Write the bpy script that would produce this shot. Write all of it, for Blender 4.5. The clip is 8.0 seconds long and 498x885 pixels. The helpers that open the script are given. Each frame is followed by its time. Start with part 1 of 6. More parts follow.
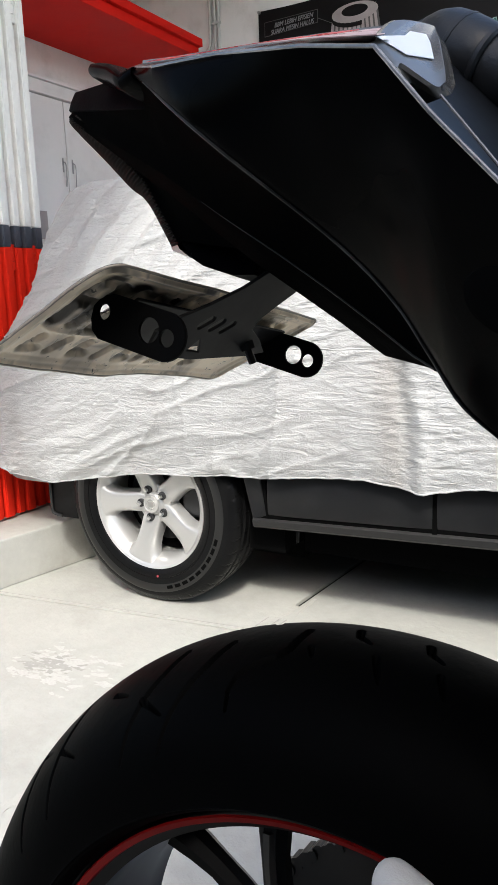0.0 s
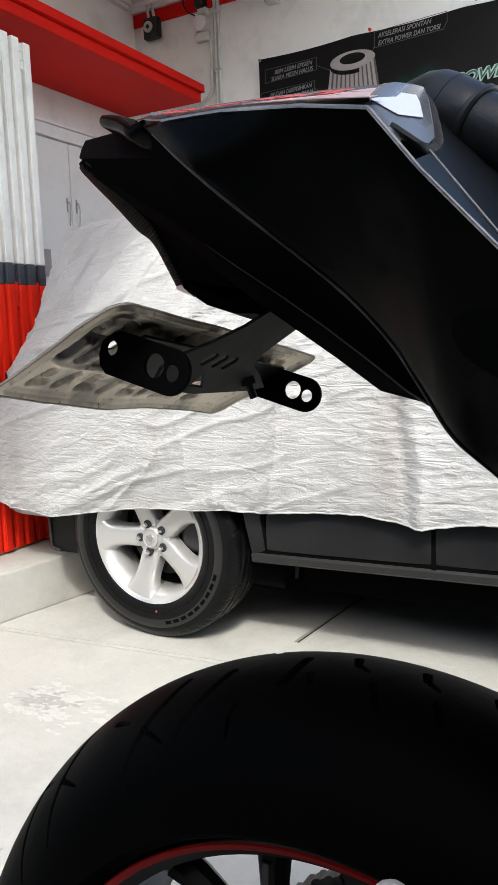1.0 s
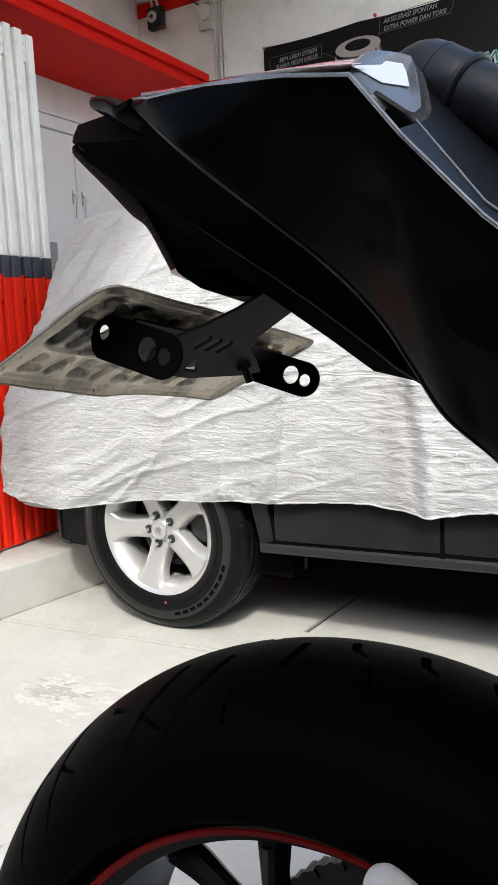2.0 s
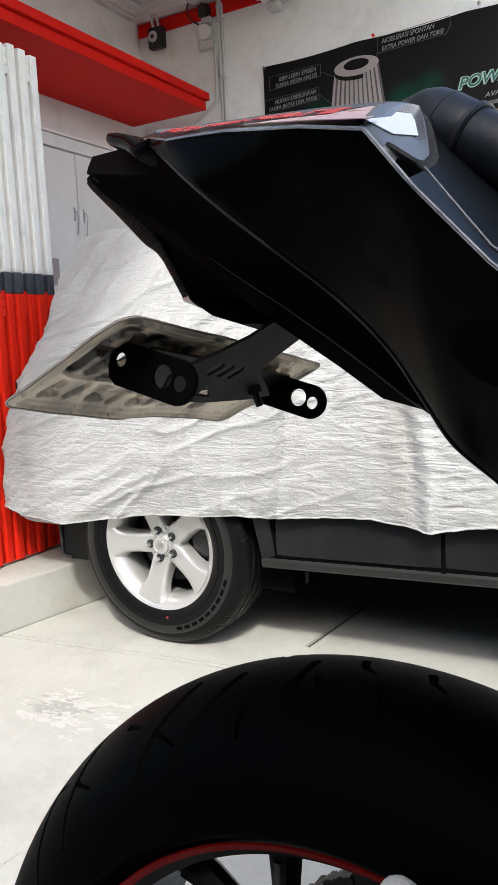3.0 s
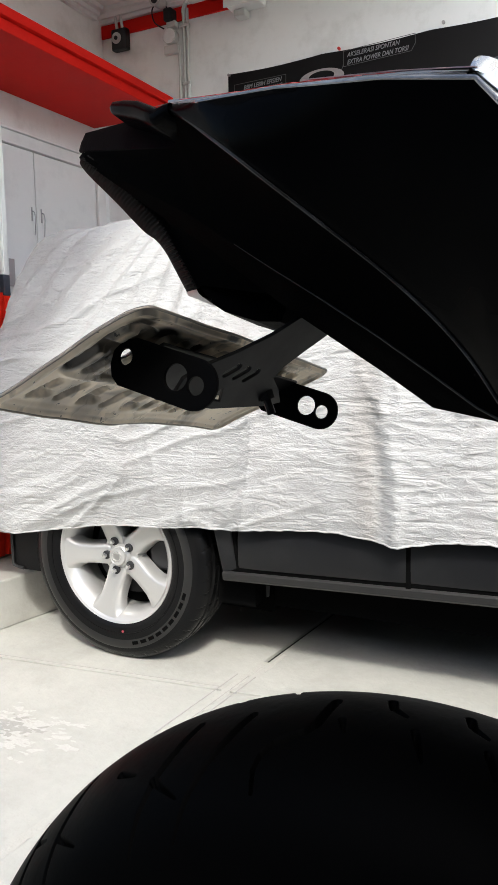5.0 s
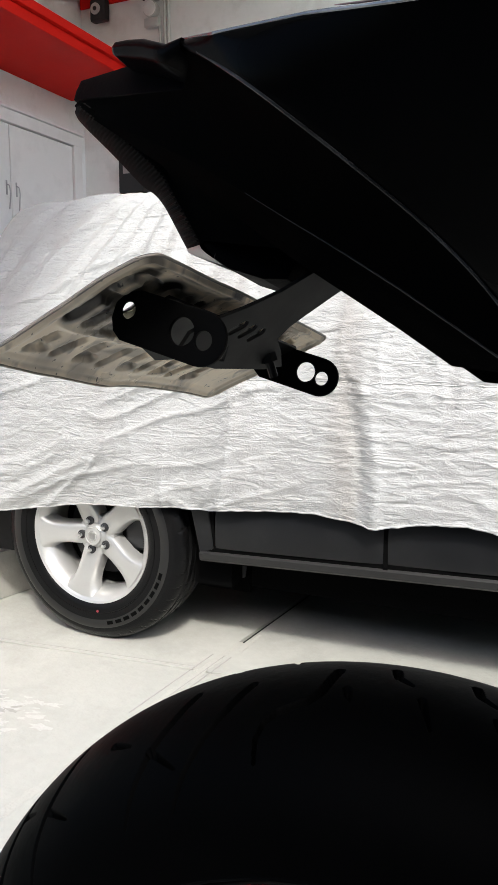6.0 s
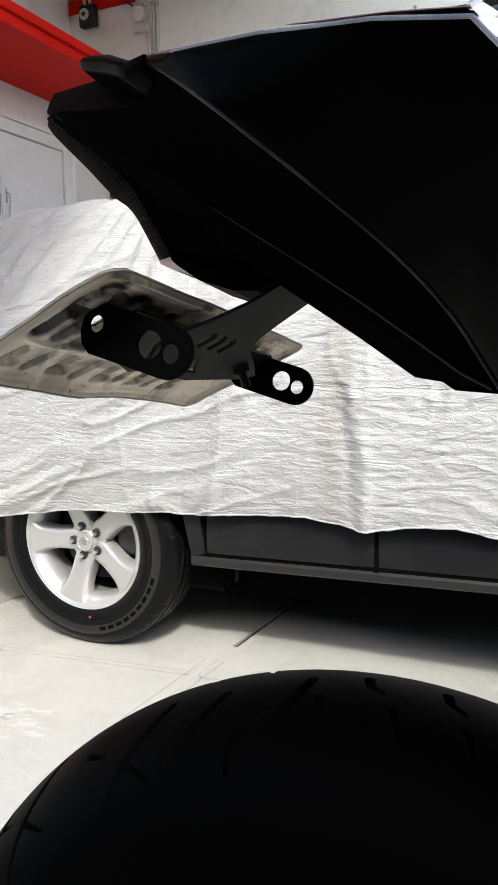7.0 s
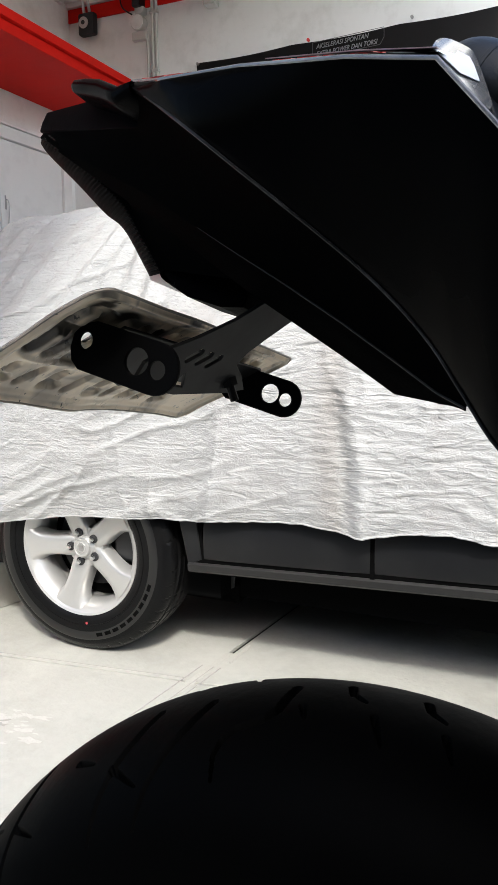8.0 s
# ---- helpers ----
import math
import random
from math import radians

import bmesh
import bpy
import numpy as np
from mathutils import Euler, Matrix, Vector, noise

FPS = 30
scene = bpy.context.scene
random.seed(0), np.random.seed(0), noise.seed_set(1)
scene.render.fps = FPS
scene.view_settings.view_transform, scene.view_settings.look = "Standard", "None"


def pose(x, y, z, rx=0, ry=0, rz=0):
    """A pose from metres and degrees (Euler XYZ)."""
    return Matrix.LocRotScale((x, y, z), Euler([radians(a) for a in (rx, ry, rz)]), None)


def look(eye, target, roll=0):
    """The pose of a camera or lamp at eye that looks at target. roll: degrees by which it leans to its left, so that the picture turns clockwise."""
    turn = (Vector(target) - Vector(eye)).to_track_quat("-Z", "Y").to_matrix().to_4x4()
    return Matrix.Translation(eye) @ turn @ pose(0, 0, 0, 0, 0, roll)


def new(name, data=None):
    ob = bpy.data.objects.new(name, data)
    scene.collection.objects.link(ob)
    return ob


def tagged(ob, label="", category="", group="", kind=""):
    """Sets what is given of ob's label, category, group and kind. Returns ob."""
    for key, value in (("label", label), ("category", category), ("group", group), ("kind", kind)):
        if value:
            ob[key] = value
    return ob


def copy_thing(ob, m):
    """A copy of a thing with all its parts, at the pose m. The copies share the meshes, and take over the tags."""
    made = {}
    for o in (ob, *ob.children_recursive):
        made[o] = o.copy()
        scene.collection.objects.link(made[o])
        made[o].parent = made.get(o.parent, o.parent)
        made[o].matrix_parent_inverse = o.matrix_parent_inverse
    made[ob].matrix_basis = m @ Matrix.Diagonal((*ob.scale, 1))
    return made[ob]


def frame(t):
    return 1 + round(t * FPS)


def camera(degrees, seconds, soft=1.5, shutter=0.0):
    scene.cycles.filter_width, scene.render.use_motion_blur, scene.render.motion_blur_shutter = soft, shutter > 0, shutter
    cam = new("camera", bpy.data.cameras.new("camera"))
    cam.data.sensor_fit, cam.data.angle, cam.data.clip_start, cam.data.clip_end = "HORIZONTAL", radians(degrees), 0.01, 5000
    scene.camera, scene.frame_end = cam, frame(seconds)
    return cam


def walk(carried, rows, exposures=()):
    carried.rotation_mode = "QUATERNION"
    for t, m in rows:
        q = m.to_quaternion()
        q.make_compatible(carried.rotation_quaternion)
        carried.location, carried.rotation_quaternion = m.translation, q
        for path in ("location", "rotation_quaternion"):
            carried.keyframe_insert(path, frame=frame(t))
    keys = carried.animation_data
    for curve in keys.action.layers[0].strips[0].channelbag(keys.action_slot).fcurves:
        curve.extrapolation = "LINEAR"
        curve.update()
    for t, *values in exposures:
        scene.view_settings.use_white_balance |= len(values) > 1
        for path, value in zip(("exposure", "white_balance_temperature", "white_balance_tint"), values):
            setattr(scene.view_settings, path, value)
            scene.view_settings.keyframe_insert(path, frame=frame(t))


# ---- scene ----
cam = camera(37.29, 8.0)
# seconds, x, y, z, yaw, pitch, roll
ROWS = [
    (0.0, 0.0203, 0.0059, 1.0594, 29.092, -11.172, 2.094),
    (0.5, 0.0220, -0.0000, 1.0602, 29.027, -10.627, 1.799),
    (1.0, 0.0270, -0.0086, 1.0599, 29.062, -8.402, 1.865),
    (1.5, 0.0313, -0.0030, 1.0555, 29.339, -9.434, 2.096),
    (1.7, 0.0347, -0.0003, 1.0538, 29.537, -9.071, 2.228),
    (2.8, 0.0270, -0.0034, 1.0544, 29.847, -8.955, 3.115),
    (3.0, 0.0336, -0.0165, 1.0629, 29.667, -7.980, 2.646),
    (3.5, 0.0280, -0.0317, 1.0698, 28.677, -7.311, 1.378),
    (4.0, 0.0294, -0.0326, 1.0699, 27.837, -7.133, 1.258),
    (4.5, 0.0139, 0.0045, 1.0784, 27.324, -6.950, 1.636),
    (4.7, -0.0041, 0.0102, 1.0706, 26.832, -6.914, 1.425),
    (5.8, -0.0523, 0.0132, 1.0445, 24.422, -8.738, 0.163),
    (6.0, -0.0496, 0.0160, 1.0432, 24.066, -8.588, -0.086),
    (6.5, -0.0400, 0.0202, 1.0485, 23.448, -8.385, 0.119),
    (7.0, -0.0362, 0.0199, 1.0480, 23.605, -8.374, 0.407),
    (7.5, -0.0300, 0.0175, 1.0462, 22.791, -8.153, -0.236),
    (8.0, -0.0259, 0.0147, 1.0540, 23.542, -7.965, 0.307),
]
walk(cam, [(t, pose(x, y, z, 90 + pitch, roll, yaw)) for t, x, y, z, yaw, pitch, roll in ROWS], [(0.0, 1.48, 6070, 7), (8.0, 1.48, 6070, 7)])

# ---- world and sun ----
SUN_EL, SUN_AZ = 45.0, 150.0  # azimuth clockwise from +y
world = bpy.data.worlds.new("world")
scene.world = world
world.use_nodes = True
wn = world.node_tree
sky = wn.nodes.new("ShaderNodeTexSky")
sky.sky_type = "NISHITA"
sky.sun_disc = False
sky.air_density, sky.dust_density, sky.ozone_density = 1.0, 3.5, 0.5
sky.sun_elevation = radians(SUN_EL)
sky.sun_rotation = radians(SUN_AZ)
wn.links.new(sky.outputs[0], wn.nodes["Background"].inputs[0])
wn.nodes["Background"].inputs[1].default_value = 0.15
sun = new("sun", bpy.data.lights.new("sun", "SUN"))
sun.data.energy = 1.5
sun.data.angle = radians(4.5)
sun.data.color = (1.0, 0.94, 0.85)
sun.matrix_world = look((10 * math.cos(radians(SUN_EL)) * math.sin(radians(SUN_AZ)), 10 * math.cos(radians(SUN_EL)) * math.cos(radians(SUN_AZ)), 10 * math.sin(radians(SUN_EL))), (0, 0, 0))


# ---- materials ----
def material(name, color, rough=0.5, metal=0.0, var=0.0, scale=8.0, fine=90.0, bump=0.0, bump_scale=60.0, stain=None, stain_scale=2.0, stain_amount=0.0, coat=0.0, spec=None, ior=1.5):
    """A surface: base colour, two scales of variation, an optional stain colour and a fine relief."""
    m = bpy.data.materials.new(name)
    m.use_nodes = True
    nt = m.node_tree
    b = nt.nodes["Principled BSDF"]
    b.inputs["Roughness"].default_value = rough
    b.inputs["Metallic"].default_value = metal
    b.inputs["Coat Weight"].default_value = coat
    b.inputs["Coat Roughness"].default_value = 0.06
    b.inputs["IOR"].default_value = ior
    if spec is not None:
        b.inputs["Specular IOR Level"].default_value = spec
    tc = nt.nodes.new("ShaderNodeTexCoord")

    def noise_node(sc, detail=6.0, rough_=0.6):
        n = nt.nodes.new("ShaderNodeTexNoise")
        n.inputs["Scale"].default_value = sc
        n.inputs["Detail"].default_value = detail
        n.inputs["Roughness"].default_value = rough_
        nt.links.new(tc.outputs["Object"], n.inputs["Vector"])
        return n

    def mix(a, bb, fac):
        x = nt.nodes.new("ShaderNodeMix")
        x.data_type = "RGBA"
        for sock, v in ((x.inputs[6], a), (x.inputs[7], bb)):
            if isinstance(v, tuple):
                sock.default_value = (*v, 1)
            else:
                nt.links.new(v, sock)
        if isinstance(fac, float):
            x.inputs[0].default_value = fac
        else:
            nt.links.new(fac, x.inputs[0])
        return x.outputs[2]

    col = tuple(color)
    if var > 0:
        lo = tuple(c * (1 - var) for c in color)
        hi = tuple(min(1.0, c * (1 + var * 0.7)) for c in color)
        n1, n2 = noise_node(scale), noise_node(fine, 3.0)
        c1 = mix(lo, hi, n1.outputs["Fac"])
        c2 = mix(lo, hi, n2.outputs["Fac"])
        col = mix(c1, c2, 0.4)
        rr = nt.nodes.new("ShaderNodeMapRange")
        rr.inputs["To Min"].default_value = max(0.02, rough - 0.12)
        rr.inputs["To Max"].default_value = min(1.0, rough + 0.12)
        nt.links.new(n1.outputs["Fac"], rr.inputs["Value"])
        nt.links.new(rr.outputs[0], b.inputs["Roughness"])
    if stain is not None:
        n3 = noise_node(stain_scale, 8.0, 0.65)
        ramp = nt.nodes.new("ShaderNodeMapRange")
        ramp.inputs["From Min"].default_value, ramp.inputs["From Max"].default_value = 0.5, 0.72
        ramp.inputs["To Max"].default_value = stain_amount
        nt.links.new(n3.outputs["Fac"], ramp.inputs["Value"])
        col = mix(col, tuple(stain), ramp.outputs[0])
    if isinstance(col, tuple):
        b.inputs["Base Color"].default_value = (*col, 1)
    else:
        nt.links.new(col, b.inputs["Base Color"])
    if bump > 0:
        nb = noise_node(bump_scale, 4.0)
        bn = nt.nodes.new("ShaderNodeBump")
        bn.inputs["Strength"].default_value = bump
        bn.inputs["Distance"].default_value = 0.004
        nt.links.new(nb.outputs["Fac"], bn.inputs["Height"])
        nt.links.new(bn.outputs[0], b.inputs["Normal"])
    return m


CONCRETE = material("concrete", (0.405, 0.400, 0.362), 0.82, var=0.24, scale=4.0, fine=30, bump=0.7, bump_scale=45, stain=(0.29, 0.285, 0.255), stain_scale=3.2, stain_amount=0.7)
OLD_MORTAR = material("grimy_mortar", (0.33, 0.32, 0.30), 0.9, var=0.25, scale=9, fine=70, bump=0.8, bump_scale=90)
MORTAR = material("mortar", (0.42, 0.41, 0.37), 0.9, var=0.2, scale=9, fine=70, bump=0.8, bump_scale=90)
JOINT = material("joint_dark", (0.02, 0.02, 0.02), 0.95)
SCUFF = material("scuffed_cement", (0.465, 0.46, 0.425), 0.9, var=0.2, scale=14, fine=110, bump=0.9, bump_scale=60)
WORN_CEMENT = material("worn_cement", (0.33, 0.325, 0.295), 0.9, var=0.25, scale=20, fine=110, bump=0.8, bump_scale=70)
WALL = material("white_wall_paint", (0.88, 0.88, 0.86), 0.5, var=0.05, scale=1.5, fine=30, bump=0.12, bump_scale=14, stain=(0.56, 0.55, 0.51), stain_scale=5.0, stain_amount=0.45)
DARK_WALL = material("dark_plaster", (0.07, 0.068, 0.065), 0.85, var=0.2, scale=3, fine=40, bump=0.4, bump_scale=40)
CEIL = material("ceiling_paint", (0.82, 0.81, 0.79), 0.8, var=0.05, scale=2, fine=20)
RED = material("red_enamel", (0.66, 0.014, 0.008), 0.55, spec=0.08, var=0.10, scale=5, fine=60, bump=0.08, bump_scale=12, stain=(0.50, 0.012, 0.008), stain_scale=3, stain_amount=0.3)
GATE_RED = material("gate_red_paint", (0.74, 0.022, 0.007), 0.6, spec=0.15, var=0.12, scale=7, fine=60, bump=0.15, bump_scale=20)
GATE_WHITE = material("gate_white_paint", (0.88, 0.855, 0.79), 0.6, var=0.07, scale=7, fine=60, bump=0.12, bump_scale=20, stain=(0.45, 0.43, 0.40), stain_scale=9, stain_amount=0.3)
GATE_BLUE = material("gate_dark_band_paint", (0.055, 0.06, 0.075), 0.5, var=0.15, scale=9)
STEEL = material("bare_steel", (0.45, 0.44, 0.43), 0.4, 1.0, var=0.15, scale=20)
DOOR = material("door_white_paint", (0.82, 0.80, 0.77), 0.5, var=0.05, scale=3, fine=40, stain=(0.50, 0.48, 0.45), stain_scale=6, stain_amount=0.25)
CAR_PAINT = material("car_dark_paint", (0.005, 0.005, 0.0058), 0.42, var=0.1, scale=10, coat=0.0, spec=0.3, stain=(0.018, 0.018, 0.0175), stain_scale=5, stain_amount=0.4)
CAR_SILL = material("car_sill_plastic", (0.0085, 0.008, 0.0075), 0.55, var=0.12, scale=14)
# near-black base puts the shade of gaps and underside into the colour
BLACK_GAP = material("near_black_gap_shade", (0.003, 0.003, 0.003), 0.95, ior=1.04)
TYRE = material("car_tyre_rubber", (0.0035, 0.0035, 0.0037), 0.34, var=0.25, scale=18, fine=120, bump=0.2, bump_scale=160, spec=0.13, stain=(0.010, 0.0095, 0.009), stain_scale=5, stain_amount=0.3)
ALLOY = material("silver_alloy_paint", (0.50, 0.495, 0.48), 0.36, 0.6, var=0.06, scale=10, fine=160)
CHROME = material("chrome", (0.75, 0.75, 0.75), 0.12, 1.0)
BLACK_LETTER = material("black_tyre_lettering", (0.0022, 0.0022, 0.0022), 0.6, ior=1.1)
SIDEWALL_SHEEN = material("lighter_sidewall_sheen", (0.0065, 0.0064, 0.0062), 0.32, var=0.3, scale=12, fine=80, spec=0.5)
RED_DOT = material("red_mark", (0.30, 0.04, 0.05), 0.6)
BANNER = material("banner_vinyl", (0.010, 0.0092, 0.0095), 0.42, ior=1.2, var=0.2, scale=3, bump=0.3, bump_scale=7)
BANNER_TEXT = material("banner_pale_print", (0.24, 0.24, 0.245), 0.5)
BANNER_PALE = material("banner_mint_print", (0.36, 0.46, 0.42), 0.5)
BANNER_LINE = material("banner_dim_print", (0.075, 0.075, 0.075), 0.5)
BANNER_GREEN = material("banner_green_print", (0.012, 0.10, 0.075), 0.5, var=0.3, scale=20)
BANNER_SILVER = material("banner_silver_print", (0.36, 0.32, 0.31), 0.45, var=0.25, scale=25)
BANNER_SHADE = material("banner_grey_print", (0.085, 0.078, 0.076), 0.45, var=0.2, scale=25)
PVC = material("conduit_pvc", (0.60, 0.60, 0.57), 0.5, var=0.1, scale=12)
BLACK_PLASTIC = material("black_plastic", (0.012, 0.012, 0.013), 0.5, var=0.1, scale=20)
TAIL_GLOSS = material("gloss_black_fairing", (0.0013, 0.0013, 0.0014), 0.22, ior=1.052, var=0.1, scale=25)
TAIL_MATT = material("matt_black_moulding", (0.0012, 0.0012, 0.0013), 0.5, var=0.12, scale=30, bump=0.08, bump_scale=300, ior=1.045)
UNDERTAIL = material("matt_black_undertail", (0.0011, 0.0011, 0.0011), 0.62, var=0.12, scale=30, bump=0.08, bump_scale=300, ior=1.022)
SEAT_PANEL = material("blue_grey_side_panel", (0.006, 0.0070, 0.0085), 0.42, var=0.1, scale=30, spec=0.22)
TAIL_TOP = material("dark_grey_cowl_top", (0.15, 0.155, 0.16), 0.38, var=0.15, scale=24, spec=0.7, bump=0.05, bump_scale=200)
CAP = material("grey_cowl_cap", (0.13, 0.122, 0.11), 0.16, 0.0, var=0.08, scale=30, spec=0.6)
STICKER_RED = material("red_sticker", (0.72, 0.035, 0.03), 0.35)
STICKER_PINK = material("pale_pink_sticker", (0.66, 0.45, 0.44), 0.3, var=0.25, scale=90)
# flat white for the bright reflection on the cowl cap
CAP_GLINT = material("white_cap_glint", (0.86, 0.86, 0.86), 0.3)
VINYL = material("seat_vinyl", (0.013, 0.0145, 0.017), 0.42, spec=0.25, var=0.15, scale=30, bump=0.08, bump_scale=300)
LENS = material("smoked_lens", (0.0055, 0.0052, 0.005), 0.5, ior=1.045)
LENS_TIP = material("lit_lens_underside", (0.42, 0.40, 0.37), 0.35, var=0.2, scale=60)
# pale scuffs that also carry the crease's edge highlight in their colour
SCUFFED_LIT_EDGE = material("scuffed_highlight_edge", (0.010, 0.010, 0.010), 0.35, spec=0.15, var=0.3, scale=40, stain=(0.09, 0.09, 0.088), stain_scale=38, stain_amount=0.5)
# pale grey stands in for sky light along the black edges
EDGE_HIGHLIGHT = material("fairing_edge_highlight", (0.10, 0.10, 0.105), 0.16, spec=1.0, var=0.2, scale=30, stain=(0.45, 0.45, 0.45), stain_scale=18, stain_amount=0.6)
LIP_EDGE = material("dull_moulding_edge", (0.012, 0.011, 0.0105), 0.45, spec=0.2, var=0.2, scale=40)
BLADE = material("gloss_black_blade", (0.002, 0.002, 0.0023), 0.2, ior=1.035)
COWL_STRIP = material("gloss_cowl_strip", (0.004, 0.004, 0.0045), 0.2, ior=1.08, var=0.1, scale=30)
PLATE = material("plate_back_metal", (0.95, 0.80, 0.59), 0.30, 0.1, var=0.08, scale=16, fine=210, bump=0.12, bump_scale=90)
PLATE_RIM = material("plate_rim_grime", (0.36, 0.32, 0.26), 0.5, var=0.5, scale=70)
PLATE_EDGE = material("plate_edge_paint", (0.07, 0.065, 0.06), 0.5, var=0.4, scale=60)
BRACKET = material("black_bracket_steel", (0.009, 0.0085, 0.008), 0.5, var=0.15, scale=40, spec=0.12)
EAR = material("black_powder_coat", (0.003, 0.003, 0.003), 0.55, var=0.1, scale=40, ior=1.1)
BIKE_RUBBER = material("bike_tyre_rubber", (0.0012, 0.0012, 0.0012), 0.5, ior=1.062, var=0.25, scale=25, fine=200, bump=0.05, bump_scale=260)
RIM_BLACK = material("black_wheel_paint", (0.003, 0.003, 0.0035), 0.3, ior=1.15)
RIM_RED = material("red_rim_tape", (0.17, 0.003, 0.003), 0.5, spec=0.1)
CAST = material("cast_aluminium", (0.42, 0.41, 0.385), 0.5, 0.0, var=0.08, scale=40, bump=0.15, bump_scale=300)
CHAIN = material("oily_chain_steel", (0.05, 0.048, 0.045), 0.45, 0.8, var=0.2, scale=60)


def cloth_material():
    """Crinkled silvery cover fabric: fine creases lying mostly level, and dull stains."""
    m = material("cover_cloth", (0.395, 0.396, 0.39), 0.6, var=0.06, scale=6, fine=150, stain=(0.36, 0.357, 0.345), stain_scale=2.6, stain_amount=0.4, spec=0.3)
    nt = m.node_tree
    b = nt.nodes["Principled BSDF"]
    tc = nt.nodes.new("ShaderNodeTexCoord")
    last = None
    for scale, dist, det in (((6, 6, 30), 0.0055, 2.0), ((30, 30, 62), 0.0029, 3.0), ((70, 70, 160), 0.0016, 2.0), ((420, 420, 420), 0.0004, 1.0)):
        mp = nt.nodes.new("ShaderNodeMapping")
        mp.inputs["Scale"].default_value = scale
        nt.links.new(tc.outputs["Object"], mp.inputs["Vector"])
        n = nt.nodes.new("ShaderNodeTexNoise")
        n.inputs["Scale"].default_value = 1.0
        n.inputs["Detail"].default_value = det
        n.inputs["Distortion"].default_value = 0.9
        nt.links.new(mp.outputs[0], n.inputs["Vector"])
        f = nt.nodes.new("ShaderNodeMath")
        f.operation = "MULTIPLY_ADD"
        f.inputs[1].default_value, f.inputs[2].default_value = 2.0, -1.0
        nt.links.new(n.outputs["Fac"], f.inputs[0])
        ab = nt.nodes.new("ShaderNodeMath")
        ab.operation = "ABSOLUTE"
        nt.links.new(f.outputs[0], ab.inputs[0])
        bn = nt.nodes.new("ShaderNodeBump")
        bn.inputs["Strength"].default_value = 1.0
        bn.inputs["Distance"].default_value = dist
        bn.invert = True
        nt.links.new(ab.outputs[0], bn.inputs["Height"])
        if last is not None:
            nt.links.new(last.outputs[0], bn.inputs["Normal"])
        last = bn
    nt.links.new(last.outputs[0], b.inputs["Normal"])
    # dull streaks that rain has washed down the cloth
    mp = nt.nodes.new("ShaderNodeMapping")
    mp.inputs["Scale"].default_value = (9, 9, 0.9)
    nt.links.new(tc.outputs["Object"], mp.inputs["Vector"])
    n = nt.nodes.new("ShaderNodeTexNoise")
    n.inputs["Scale"].default_value = 1.0
    n.inputs["Detail"].default_value = 5.0
    nt.links.new(mp.outputs[0], n.inputs["Vector"])
    r = nt.nodes.new("ShaderNodeMapRange")
    r.inputs["From Min"].default_value, r.inputs["From Max"].default_value = 0.48, 0.72
    r.inputs["To Max"].default_value = 0.65
    nt.links.new(n.outputs["Fac"], r.inputs["Value"])
    x = nt.nodes.new("ShaderNodeMix")
    x.data_type = "RGBA"
    nt.links.new(r.outputs[0], x.inputs[0])
    nt.links.new(b.inputs["Base Color"].links[0].from_socket, x.inputs[6])
    x.inputs[7].default_value = (0.345, 0.335, 0.325, 1)
    # one wavering, browner and darker band down a fold
    sx = nt.nodes.new("ShaderNodeSeparateXYZ")
    nt.links.new(tc.outputs["Object"], sx.inputs[0])
    wob = nt.nodes.new("ShaderNodeMath")
    wob.operation = "MULTIPLY_ADD"
    wob.inputs[1].default_value = 0.16
    nt.links.new(n.outputs["Fac"], wob.inputs[0])
    nt.links.new(sx.outputs[0], wob.inputs[2])
    cmp_ = nt.nodes.new("ShaderNodeMath")
    cmp_.operation = "ADD"
    cmp_.inputs[1].default_value = 0.325
    nt.links.new(wob.outputs[0], cmp_.inputs[0])
    ab2 = nt.nodes.new("ShaderNodeMath")
    ab2.operation = "ABSOLUTE"
    nt.links.new(cmp_.outputs[0], ab2.inputs[0])
    rr = nt.nodes.new("ShaderNodeMapRange")
    rr.interpolation_type = "SMOOTHSTEP"
    rr.inputs["From Min"].default_value, rr.inputs["From Max"].default_value = 0.0, 0.055
    rr.inputs["To Min"].default_value, rr.inputs["To Max"].default_value = 0.55, 0.0
    nt.links.new(ab2.outputs[0], rr.inputs["Value"])
    x2 = nt.nodes.new("ShaderNodeMix")
    x2.data_type = "RGBA"
    nt.links.new(rr.outputs[0], x2.inputs[0])
    nt.links.new(x.outputs[2], x2.inputs[6])
    x2.inputs[7].default_value = (0.25, 0.235, 0.215, 1)
    nt.links.new(x2.outputs[2], b.inputs["Base Color"])
    return m


CLOTH = cloth_material()


